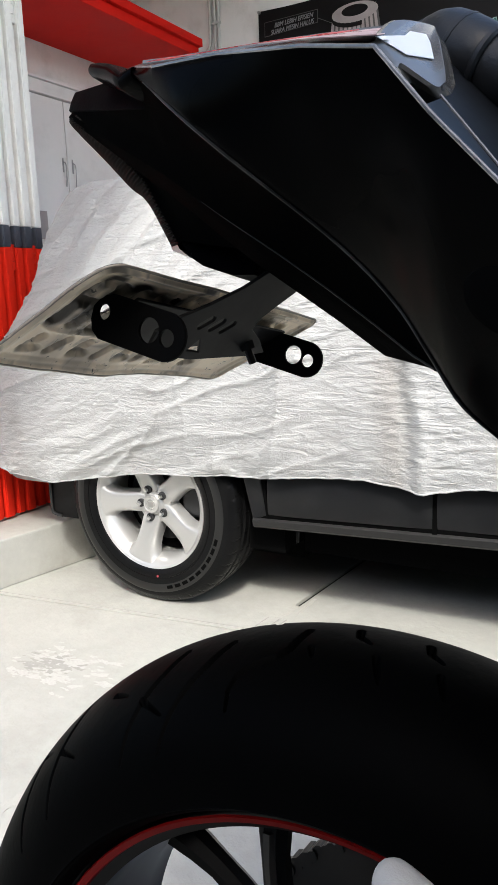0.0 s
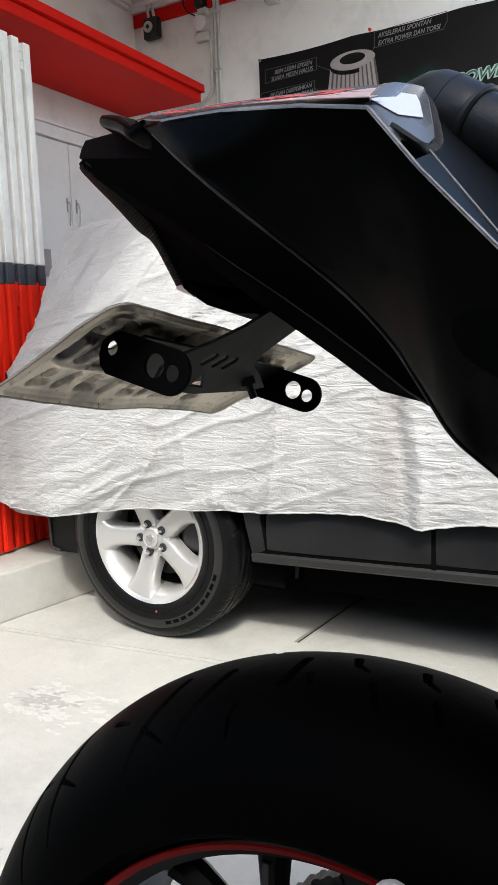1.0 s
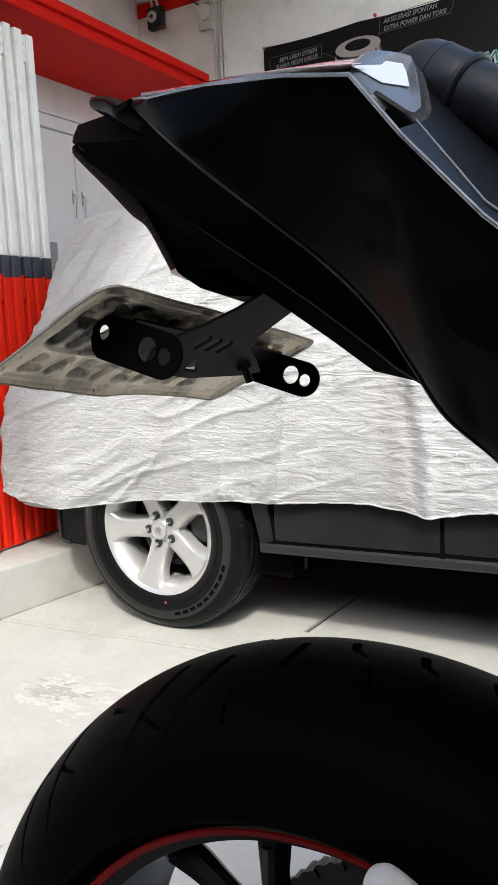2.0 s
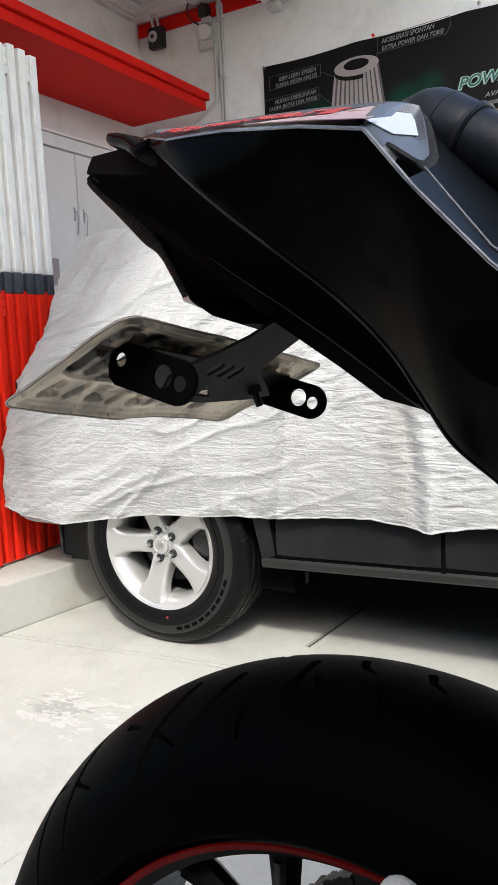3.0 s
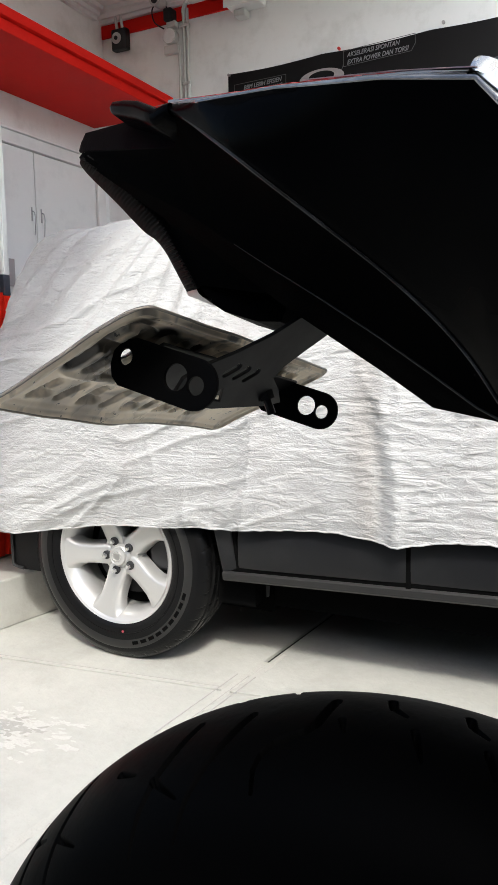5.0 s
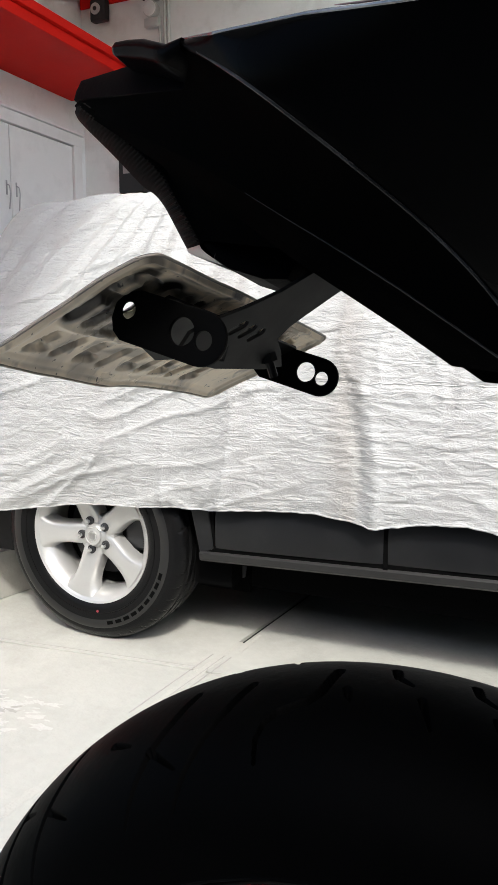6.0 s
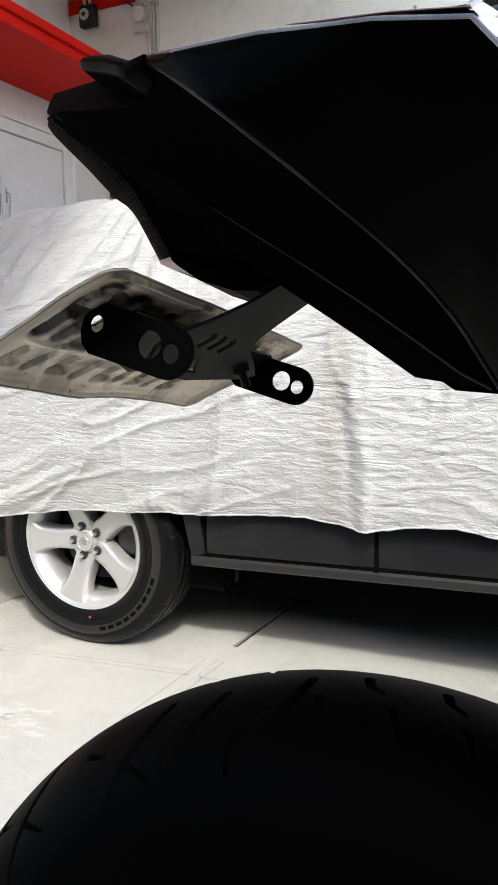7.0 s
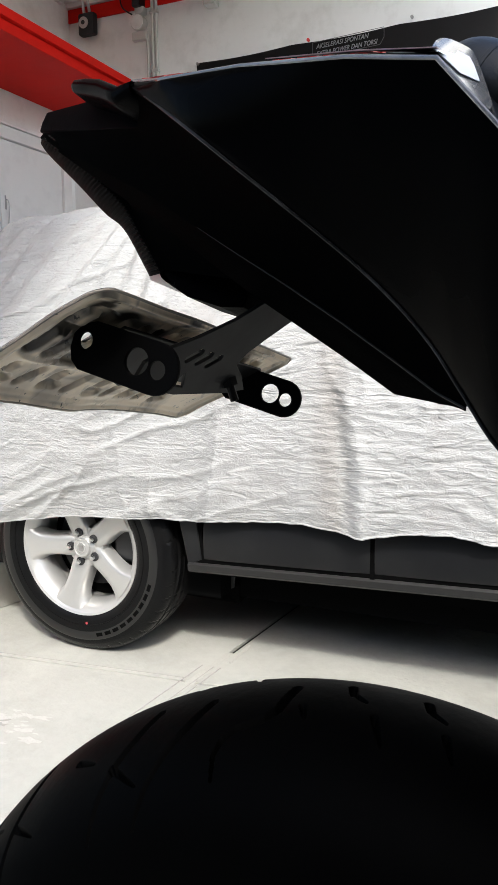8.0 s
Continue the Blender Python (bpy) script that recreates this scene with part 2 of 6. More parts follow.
def grime_and_shade(m):
    """Black road grime smeared over a metal sheet: large patches, streaks and specks, and a mask with painted shade."""
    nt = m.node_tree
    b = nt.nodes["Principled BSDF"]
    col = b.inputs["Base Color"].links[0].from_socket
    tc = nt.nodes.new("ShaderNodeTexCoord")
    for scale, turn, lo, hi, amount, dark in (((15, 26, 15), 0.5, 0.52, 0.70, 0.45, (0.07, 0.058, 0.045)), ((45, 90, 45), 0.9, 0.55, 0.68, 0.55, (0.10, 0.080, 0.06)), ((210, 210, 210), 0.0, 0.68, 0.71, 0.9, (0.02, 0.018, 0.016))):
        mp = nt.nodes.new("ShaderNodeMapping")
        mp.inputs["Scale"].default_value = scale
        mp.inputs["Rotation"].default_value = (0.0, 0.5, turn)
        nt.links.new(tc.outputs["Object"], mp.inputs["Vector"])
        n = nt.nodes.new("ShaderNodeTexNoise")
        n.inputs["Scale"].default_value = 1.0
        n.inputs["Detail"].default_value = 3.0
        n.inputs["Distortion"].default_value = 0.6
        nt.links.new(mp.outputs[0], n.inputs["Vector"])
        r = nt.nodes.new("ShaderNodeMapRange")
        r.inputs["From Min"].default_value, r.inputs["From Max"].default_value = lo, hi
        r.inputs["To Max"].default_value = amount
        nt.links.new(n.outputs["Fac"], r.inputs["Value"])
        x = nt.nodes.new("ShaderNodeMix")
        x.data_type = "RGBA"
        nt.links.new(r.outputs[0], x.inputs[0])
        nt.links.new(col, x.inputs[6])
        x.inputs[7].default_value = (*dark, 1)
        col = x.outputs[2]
    # the mask holds grime streaks and the painted shade of the hollows
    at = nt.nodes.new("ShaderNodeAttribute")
    at.attribute_name = "grime_and_shade"
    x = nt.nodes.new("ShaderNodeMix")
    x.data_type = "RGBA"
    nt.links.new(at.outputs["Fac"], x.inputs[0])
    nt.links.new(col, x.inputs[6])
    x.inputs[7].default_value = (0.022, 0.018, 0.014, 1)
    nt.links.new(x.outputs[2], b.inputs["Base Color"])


grime_and_shade(PLATE)


def green_haze(m, spots):
    """Soft green clouds printed on a banner: (x, z, radius, strength) of each."""
    nt = m.node_tree
    b = nt.nodes["Principled BSDF"]
    col = b.inputs["Base Color"].links[0].from_socket
    tc = nt.nodes.new("ShaderNodeTexCoord")
    n = nt.nodes.new("ShaderNodeTexNoise")
    n.inputs["Scale"].default_value = 9.0
    n.inputs["Detail"].default_value = 5.0
    nt.links.new(tc.outputs["Object"], n.inputs["Vector"])
    for x, z, radius, strength in spots:
        d = nt.nodes.new("ShaderNodeVectorMath")
        d.operation = "DISTANCE"
        d.inputs[1].default_value = (x, WALL_Y - 0.011, z)
        nt.links.new(tc.outputs["Object"], d.inputs[0])
        r = nt.nodes.new("ShaderNodeMapRange")
        r.interpolation_type = "SMOOTHSTEP"
        r.inputs["From Min"].default_value, r.inputs["From Max"].default_value = 0.0, radius
        r.inputs["To Min"].default_value, r.inputs["To Max"].default_value = strength, 0.0
        nt.links.new(d.outputs["Value"], r.inputs["Value"])
        f = nt.nodes.new("ShaderNodeMath")
        f.operation = "MULTIPLY"
        nt.links.new(r.outputs[0], f.inputs[0])
        nt.links.new(n.outputs["Fac"], f.inputs[1])
        x_ = nt.nodes.new("ShaderNodeMix")
        x_.data_type = "RGBA"
        nt.links.new(f.outputs[0], x_.inputs[0])
        nt.links.new(col, x_.inputs[6])
        x_.inputs[7].default_value = (0.006, 0.075, 0.045, 1)
        col = x_.outputs[2]
    nt.links.new(col, b.inputs["Base Color"])


# ---- mesh helpers ----
def mesh_of(name, bm, mat, smooth=False, angle=35.0):
    me = bpy.data.meshes.new(name)
    bm.to_mesh(me)
    bm.free()
    me.materials.append(mat)
    if smooth:
        me.polygons.foreach_set("use_smooth", [True] * len(me.polygons))
        me.set_sharp_from_angle(angle=radians(angle))
    return me


def part(name, bm, mat, parent=None, label="", smooth=False, angle=35.0):
    ob = new(name, mesh_of(name, bm, mat, smooth, angle))
    if parent is not None:
        ob.parent = parent
    if label:
        ob["label"] = label
    return ob


def part_mesh(name, me, parent=None, label=""):
    ob = new(name, me)
    if parent is not None:
        ob.parent = parent
    if label:
        ob["label"] = label
    return ob


def empty(name, m=None):
    ob = new(name)
    ob.empty_display_size = 0.1
    if m is not None:
        ob.matrix_world = m
    return ob


def box(x0, x1, y0, y1, z0, z1, bevel=0.0, seg=2):
    bm = bmesh.new()
    add_box(bm, x0, x1, y0, y1, z0, z1)
    if bevel > 0:
        bmesh.ops.bevel(bm, geom=bm.edges[:], offset=bevel, segments=seg, affect="EDGES", profile=0.6)
    return bm


def add_box(bm, x0, x1, y0, y1, z0, z1):
    r = bmesh.ops.create_cube(bm, size=1.0)
    bmesh.ops.scale(bm, vec=(x1 - x0, y1 - y0, z1 - z0), verts=r["verts"])
    bmesh.ops.translate(bm, vec=((x0 + x1) / 2, (y0 + y1) / 2, (z0 + z1) / 2), verts=r["verts"])
    return r["verts"]


def prism(outline, axis, a, b, bevel=0.0, holes=()):
    """A plate: an outline (pairs) extruded along an axis from a to b, with round or free holes given as outlines."""
    bm = bmesh.new()

    def at(p, v):
        return {"x": (v, p[0], p[1]), "y": (p[0], v, p[1]), "z": (p[0], p[1], v)}[axis]

    loops = [list(outline)] + [list(h) for h in holes]
    edges, rings = [], []
    for lp in loops:
        vs = [bm.verts.new(at(p, a)) for p in lp]
        rings.append(vs)
        edges += [bm.edges.new((vs[i], vs[(i + 1) % len(vs)])) for i in range(len(vs))]
    bmesh.ops.triangle_fill(bm, edges=edges, use_beauty=True)
    face = bm.faces[:]
    ext = bmesh.ops.extrude_face_region(bm, geom=face)
    d = Vector(at((0, 0), b)) - Vector(at((0, 0), a))
    bmesh.ops.translate(bm, vec=d, verts=[g for g in ext["geom"] if isinstance(g, bmesh.types.BMVert)])
    bmesh.ops.recalc_face_normals(bm, faces=bm.faces[:])
    if bevel > 0:
        sharp = [e for e in bm.edges if len(e.link_faces) == 2 and e.calc_face_angle(0) > 0.6]
        bmesh.ops.bevel(bm, geom=sharp, offset=bevel, segments=2, affect="EDGES", profile=0.6)
    return bm


def circle(cx, cy, r, n=24, sx=1.0):
    return [(cx + r * sx * math.cos(2 * math.pi * i / n), cy + r * math.sin(2 * math.pi * i / n)) for i in range(n)]


def grid(points, closed_u=False, closed_v=False):
    """A bmesh from a 2D table of points."""
    bm = bmesh.new()
    rows = [[bm.verts.new(p) for p in row] for row in points]
    nu, nv = len(rows), len(rows[0])
    for i in range(nu if closed_u else nu - 1):
        for j in range(nv if closed_v else nv - 1):
            a, b, c, d = rows[i][j], rows[(i + 1) % nu][j], rows[(i + 1) % nu][(j + 1) % nv], rows[i][(j + 1) % nv]
            try:
                bm.faces.new((a, b, c, d))
            except ValueError:
                pass
    bmesh.ops.recalc_face_normals(bm, faces=bm.faces[:])
    return bm


def grid_mesh(name, pts, mat, closed_u=False, closed_v=False):
    """A large smooth mesh straight from an array of shape (nu, nv, 3)."""
    nu, nv, _ = pts.shape
    iu = np.arange(nu if closed_u else nu - 1)
    iv = np.arange(nv if closed_v else nv - 1)
    a, b = np.meshgrid(iu, iv, indexing="ij")
    a2, b2 = (a + 1) % nu, (b + 1) % nv
    quads = np.stack([a * nv + b, a2 * nv + b, a2 * nv + b2, a * nv + b2], -1).reshape(-1, 4)
    me = bpy.data.meshes.new(name)
    me.from_pydata(pts.reshape(-1, 3).tolist(), [], quads.tolist())
    me.materials.append(mat)
    me.polygons.foreach_set("use_smooth", [True] * len(me.polygons))
    me.update()
    return me


def revolve(profile, n=96, a0=0.0, a1=360.0):
    """Turn a profile of (radius, y) pairs round the y axis."""
    full = abs(a1 - a0 - 360) < 1e-6
    cnt = n if full else n + 1
    pts = []
    for i in range(cnt):
        a = radians(a0 + (a1 - a0) * i / n)
        pts.append([(r * math.cos(a), y, r * math.sin(a)) for r, y in profile])
    return grid(pts, closed_u=full)


def tube(points, radius, n=12, caps=True):
    """A round bar along a line of points; radius is one number or one for each point."""
    pts = [Vector(p) for p in points]
    rad = radius if isinstance(radius, (list, tuple)) else [radius] * len(pts)
    bm = bmesh.new()
    rings = []
    up = Vector((0.31, 0.17, 0.93)).normalized()
    for i, p in enumerate(pts):
        t = (pts[min(i + 1, len(pts) - 1)] - pts[max(i - 1, 0)]).normalized()
        u = t.cross(up).normalized()
        w = u.cross(t)
        rings.append([bm.verts.new(p + (u * math.cos(2 * math.pi * k / n) + w * math.sin(2 * math.pi * k / n)) * rad[i]) for k in range(n)])
    for i in range(len(rings) - 1):
        for k in range(n):
            bm.faces.new((rings[i][k], rings[i][(k + 1) % n], rings[i + 1][(k + 1) % n], rings[i + 1][k]))
    if caps:
        bm.faces.new(rings[0])
        bm.faces.new(rings[-1])
    bmesh.ops.recalc_face_normals(bm, faces=bm.faces[:])
    return bm


def smooth_line(pts, n=8):
    """A Catmull-Rom line through the points."""
    p = [Vector(q) for q in pts]
    out = []
    for i in range(len(p) - 1):
        a, b, c, d = p[max(i - 1, 0)], p[i], p[i + 1], p[min(i + 2, len(p) - 1)]
        for k in range(n):
            t = k / n
            out.append(0.5 * ((2 * b) + (c - a) * t + (2 * a - 5 * b + 4 * c - d) * t * t + (3 * b - a - 3 * c + d) * t ** 3))
    out.append(p[-1])
    return out


def lettering(name, text, size, m, mat, parent, shear=0.0, width=0.0, depth=0.0015, bold=0.0):
    """Raised print in the built-in font; width fits the line to a length."""
    cu = bpy.data.curves.new(name, "FONT")
    cu.body, cu.size, cu.shear, cu.extrude, cu.offset = text, size, shear, depth, bold
    tmp = bpy.data.objects.new(name, cu)
    scene.collection.objects.link(tmp)
    bpy.context.view_layer.update()
    me = bpy.data.meshes.new_from_object(tmp.evaluated_get(bpy.context.evaluated_depsgraph_get()))
    bpy.data.objects.remove(tmp)
    me.materials.clear()
    me.materials.append(mat)
    xs = [v.co.x for v in me.vertices]
    if width > 0:
        k = width / (max(xs) - min(xs))
        for v in me.vertices:
            v.co.x *= k
    me.transform(m)
    return part_mesh(name, me, parent)


_lat = np.random.RandomState(7).rand(256, 256)


def vnoise(x, y):
    """Smooth value noise, 0 to 1."""
    xi, yi = np.floor(x).astype(int), np.floor(y).astype(int)
    fx, fy = x - xi, y - yi
    fx, fy = fx * fx * (3 - 2 * fx), fy * fy * (3 - 2 * fy)
    g = lambda a, b: _lat[a % 256, b % 256]
    return (g(xi, yi) * (1 - fx) + g(xi + 1, yi) * fx) * (1 - fy) + (g(xi, yi + 1) * (1 - fx) + g(xi + 1, yi + 1) * fx) * fy


def ridged(x, y):
    return 1 - np.abs(2 * vnoise(x, y) - 1)


# ---- the setting ----
WALL_Y, WALL_X, CEIL_Z, STEP_Z = 4.0, -2.95, 3.12, 0.19


def joint_k(x):
    return 1.86 + 0.117 * (x + 1.65)


def joint_j(y):
    return -1.045 + 0.1 * (y - 2.1)


def build_floor():
    floor = tagged(part("floor", box(-7, 7, -9, 4.3, -0.25, -0.014), JOINT), "grey concrete workshop floor with cut joints", "floor", kind="structure")
    gap, gk = 0.010, 0.0055
    xj0, xj1 = joint_j(-9), joint_j(4.3)
    cross = -1.062
    yk = joint_k(cross)
    quads = (
        ((-7, joint_k(-7) + gk), (joint_j(yk) - gap, yk + gk), (xj1 - gap, 4.3), (-7, 4.3)),
        ((joint_j(yk) + gap, yk + gk), (7, joint_k(7) + gk), (7, 4.3), (xj1 + gap, 4.3)),
        ((-7, -9), (xj0 - gap, -9), (joint_j(yk) - gap, yk - gk), (-7, joint_k(-7) - gk)),
        ((xj0 + gap, -9), (7, -9), (7, joint_k(7) - gk), (joint_j(yk) + gap, yk - gk)),
    )
    for q in quads:
        part("slab", prism(q, "z", -0.013, 0.0, bevel=0.002), CONCRETE, floor)
    # rough mortar smeared along the old joints
    def smear(p0, p1, w, n, seed, top=0.0015):
        rnd = random.Random(seed)
        d = (Vector(p1) - Vector(p0))
        side = Vector((-d.y, d.x)).normalized()
        left, right = [], []
        for i in range(n + 1):
            c = Vector(p0) + d * i / n
            left.append(tuple(c + side * w * rnd.uniform(0.5, 1.15)))
            right.append(tuple(c - side * w * rnd.uniform(0.5, 1.15)))
        return prism(left + right[::-1], "z", -0.0125, top)
    part("mortar", smear((-7, joint_k(-7)), (-1.09, joint_k(-1.09)), 0.003, 160, 1, -0.007), OLD_MORTAR, floor)
    part("mortar", smear((-1.02, joint_k(-1.02)), (7, joint_k(7)), 0.003, 160, 2, -0.007), OLD_MORTAR, floor)
    part("mortar", smear((joint_j(-1.5), -1.5), (joint_j(2.17), 2.17), 0.016, 240, 3, 0.0008), MORTAR, floor)
    part("mortar", smear((joint_j(2.17) + 0.028, 2.10), (joint_j(2.3) + 0.022, 2.25), 0.007, 10, 4), MORTAR, floor)
    for s_, seed in ((0.030, 31), (-0.034, 32), (0.006, 33)):
        part("mortar", smear((joint_j(1.62) + s_, 1.62), (joint_j(2.05) + s_, 2.05), 0.0018, 30, seed, 0.0014), OLD_MORTAR, floor)
    part("mortar", smear((-3.0, joint_k(-3.0) + 0.022), (-1.09, joint_k(-1.09) + 0.022), 0.0016, 60, 41, 0.0012), OLD_MORTAR, floor)
    # thin cement splashes and a worn pale patch
    rnd = random.Random(5)
    specks = bmesh.new()
    for k in range(260):
        ang, far = rnd.uniform(0, 2 * math.pi), abs(rnd.gauss(0.75, 0.42))
        cx, cy = -1.50 + 0.115 * far * math.cos(ang), 1.47 + 0.080 * far * math.sin(ang) + 0.02 * math.sin(3 * ang)
        rr = rnd.uniform(0.002, 0.009) * (2.2 if rnd.random() < 0.15 else 1.0)
        turn = rnd.uniform(-0.3, 0.5)
        ring = []
        for t in np.linspace(0, 2 * math.pi, 12)[:-1]:
            q = rr * rnd.uniform(0.35, 1.3)
            px_, py_ = q * math.cos(t) * 1.9, q * math.sin(t) * 0.8
            ring.append(specks.verts.new((cx + px_ * math.cos(turn) - py_ * math.sin(turn), cy + px_ * math.sin(turn) + py_ * math.cos(turn), 0.0004 + 0.000003 * k)))
        specks.faces.new(ring)
    core = bmesh.new()
    for k in range(70):
        cx, cy, rr, turn = rnd.gauss(-1.53, 0.045), rnd.gauss(1.475, 0.022), rnd.uniform(0.003, 0.012), rnd.uniform(-0.3, 0.5)
        ring = []
        for t in np.linspace(0, 2 * math.pi, 11)[:-1]:
            q = rr * rnd.uniform(0.4, 1.25)
            px_, py_ = q * math.cos(t) * 2.0, q * math.sin(t) * 0.8
            ring.append(core.verts.new((cx + px_ * math.cos(turn) - py_ * math.sin(turn), cy + px_ * math.sin(turn) + py_ * math.cos(turn), 0.0014 + 0.000003 * k)))
        core.faces.new(ring)
    part("worn_patch", core, WORN_CEMENT, floor, "grey worn core of the cement splash")["kind"] = "stuff"
    part("cement_splash", specks, SCUFF, floor, "pale dried cement specks")["kind"] = "stuff"
    return floor


def build_room():
    tagged(part("wall_north", box(WALL_X - 0.2, 4.5, WALL_Y, WALL_Y + 0.2, 0, CEIL_Z + 0.2), WALL), "white painted plaster wall with scuffs", "wall", kind="structure")
    w = part("wall_west", box(WALL_X - 0.2, WALL_X, 0.6, WALL_Y, 0, CEIL_Z + 0.2), WALL)
    tagged(w, "white painted plaster side wall", "wall", kind="structure")
    # the ceiling's unseen front is shaped to shade the cover and the wall
    tagged(part("ceiling", prism([(WALL_X - 0.2, -0.4), (-0.70, -0.4), (-0.70, 3.1), (-0.15, 3.1), (-0.15, WALL_Y + 0.2), (WALL_X - 0.2, WALL_Y + 0.2)], "z", CEIL_Z, CEIL_Z + 0.2), CEIL), "white painted ceiling slab, its unseen front added for shade", "ceiling", kind="structure")
    # unseen wall, added to cut low skylight and darken reflections
    tagged(part("wall_south_unseen", box(-7, 7, -3.5, -3.3, 0, 3.2), DARK_WALL), "unseen dark wall added to block the low sky", "wall", kind="structure")
    # unseen wall, added between sun and motorcycle to keep it shaded
    tagged(part("wall_shade_unseen", box(0.36, 3.2, -1.1, -0.85, 0.0, 2.66, 0.01), DARK_WALL), "unseen dark wall added to shade the motorcycle", "wall", kind="structure")
    # unseen wall, added to stop low light from the side under the car
    tagged(part("wall_east_unseen", box(6.8, 7.0, -3.29, WALL_Y + 0.2, 0, 2.0), DARK_WALL), "unseen dark wall added to block low side light", "wall", kind="structure")
    # raised floor along the west wall
    step = prism([(WALL_X, 0.2), (-2.085 + 0.2 * (0.2 - 2.03), 0.2), (-1.70, WALL_Y), (WALL_X, WALL_Y)], "z", 0.0, STEP_Z, bevel=0.008)
    tagged(part("raised_floor", step, CONCRETE), "raised concrete ledge along the side wall", "step", kind="structure")
    # cornice: three stepped mouldings along both walls
    for nm, runs in (("trim_west", 0), ("trim_north", 1)):
        bm = bmesh.new()
        for d, z0, z1 in ((0.03, 3.045, 3.065), (0.05, 3.065, 3.09), (0.08, 3.09, CEIL_Z - 0.002)):
            if runs == 0:
                add_box(bm, WALL_X + 0.002, WALL_X + d, 2.2, WALL_Y - 0.085, z0, z1)
            else:
                add_box(bm, WALL_X + 0.002, -0.155, WALL_Y - d, WALL_Y - 0.002, z0, z1)
        tagged(part(nm, bm, CEIL), "white stepped plaster cornice under the ceiling", "trim", kind="structure")
    tagged(part("trim_stripe", box(WALL_X + 0.003, -2.05, WALL_Y - 0.012, WALL_Y - 0.001, 2.965, 3.04), RED), "red painted band along the wall under the cornice", "trim", kind="structure")
    # red canopy slab over the doors
    can = tagged(empty("canopy", pose(WALL_X, 2.5, 2.41)), "red painted canopy slab over the doors", "canopy")
    part("slab", box(0.004, 0.548, -1.7, 1.375, 0.0, 0.05, 0.004), RED, can)
    part("fascia", box(0.52, 0.57, -1.7, 1.385, 0.052, 0.095, 0.004), RED, can)
    part("top_board", box(0.004, 0.515, -1.7, 1.37, 0.052, 0.085), RED, can)


def build_door():
    d = tagged(empty("door_1", pose(WALL_X, 3.28, STEP_Z)), "white double-leaf wooden cupboard doors, shut", "door", kind="structure")
    h = 2.14 - STEP_Z
    for y0 in (-0.62, 0.545):
        part("door_frame", box(0.002, 0.05, y0, y0 + 0.075, 0, h + 0.06, 0.004), DOOR, d)
    part("door_frame", box(0.003, 0.052, -0.62, 0.62, h, h + 0.065, 0.004), DOOR, d)
    part("architrave", box(0.003, 0.065, -0.64, 0.64, h + 0.067, h + 0.085, 0.004), DOOR, d)
    for s in (-1, 1):
        leaf = part("door_leaf", box(0.004, 0.035, min(s * 0.003, s * 0.54), max(s * 0.003, s * 0.54), 0.01, h - 0.005, 0.003), DOOR, d)
        y = s * 0.038
        hook = tube(smooth_line([(0.038, y, 1.63), (0.055, y, 1.62), (0.06, y, 1.59), (0.058, y, 1.56), (0.045, y + 0.012, 1.53), (0.052, y, 1.50)]), 0.003, 8)
        part("door_handle", hook, STEEL, leaf, "bent steel pull", smooth=True)
        part("door_handle", box(0.036, 0.039, y - 0.005, y + 0.005, 1.575, 1.65, 0.001), STEEL, leaf)
    tagged(part("notice", box(WALL_X + 0.052, WALL_X + 0.054, 2.99, 3.07, 1.40, 1.545), BANNER_SILVER), "small pale notice stuck on the door", "notice")


def build_gate():
    gate = tagged(empty("folding_gate", pose(-2.3, 2.3, STEP_Z)), "folded steel gate, white above and red below a dark band", "gate")
    zones = (("red_panel", 0.012, 1.10, GATE_RED), ("dark_band", 1.10, 1.185, GATE_BLUE), ("white_panel", 1.185, 2.072, GATE_WHITE))
    for k in range(4):
        y1 = 0.103 - 0.118 * k
        for q, (ya, yb, front) in enumerate(((y1 - 0.038, y1, 0.0), (y1 - 0.106, y1 - 0.066, 0.006))):
            for nm, z0, z1, mat in zones:
                lift = 0.006 * ((2 * k + q) % 3) if nm == "white_panel" else 0.0
                bm = bmesh.new()
                add_box(bm, -0.35, front, ya, yb, z0, z1 + lift)
                bmesh.ops.bevel(bm, geom=bm.edges[:], offset=0.005, segments=2, affect="EDGES", profile=0.6)
                part(nm, bm, mat, gate, smooth=True, angle=40)
                # pressed groove beside the free edge
                groove = box(front - 0.002, front + 0.0025, ya + 0.006, ya + 0.010, z0 + 0.01, z1 - 0.01, 0.001)
                part("bead", groove, mat, gate)
        yc = y1 - 0.052
        for nm, z0, z1, mat in (("red_rod", 0.012, 1.09, GATE_RED), ("dark_rod", 1.09, 1.18, GATE_BLUE), ("white_rod", 1.18, 1.955, GATE_WHITE)):
            part(nm, tube([(-0.016, yc, z0), (-0.016, yc, z1)], 0.0072, 12), mat, gate, smooth=True)
        for z, mat in ((0.30, GATE_RED), (1.01, GATE_RED), (1.962, GATE_WHITE)):
            for q in range(3):
                part("hinge", tube([(-0.012, yc, z + 0.0345 * q), (-0.012, yc, z + 0.0345 * q + 0.032)], 0.0125, 14), mat, gate, smooth=True)
    part("latch_plate", box(0.007, 0.012, -0.245, -0.205, 1.53, 1.57, 0.002), GATE_WHITE, gate)
    rail = box(-0.05, -0.02, -0.3, 0.12, 0.0, 0.011)
    part("floor_track", rail, STEEL, gate)


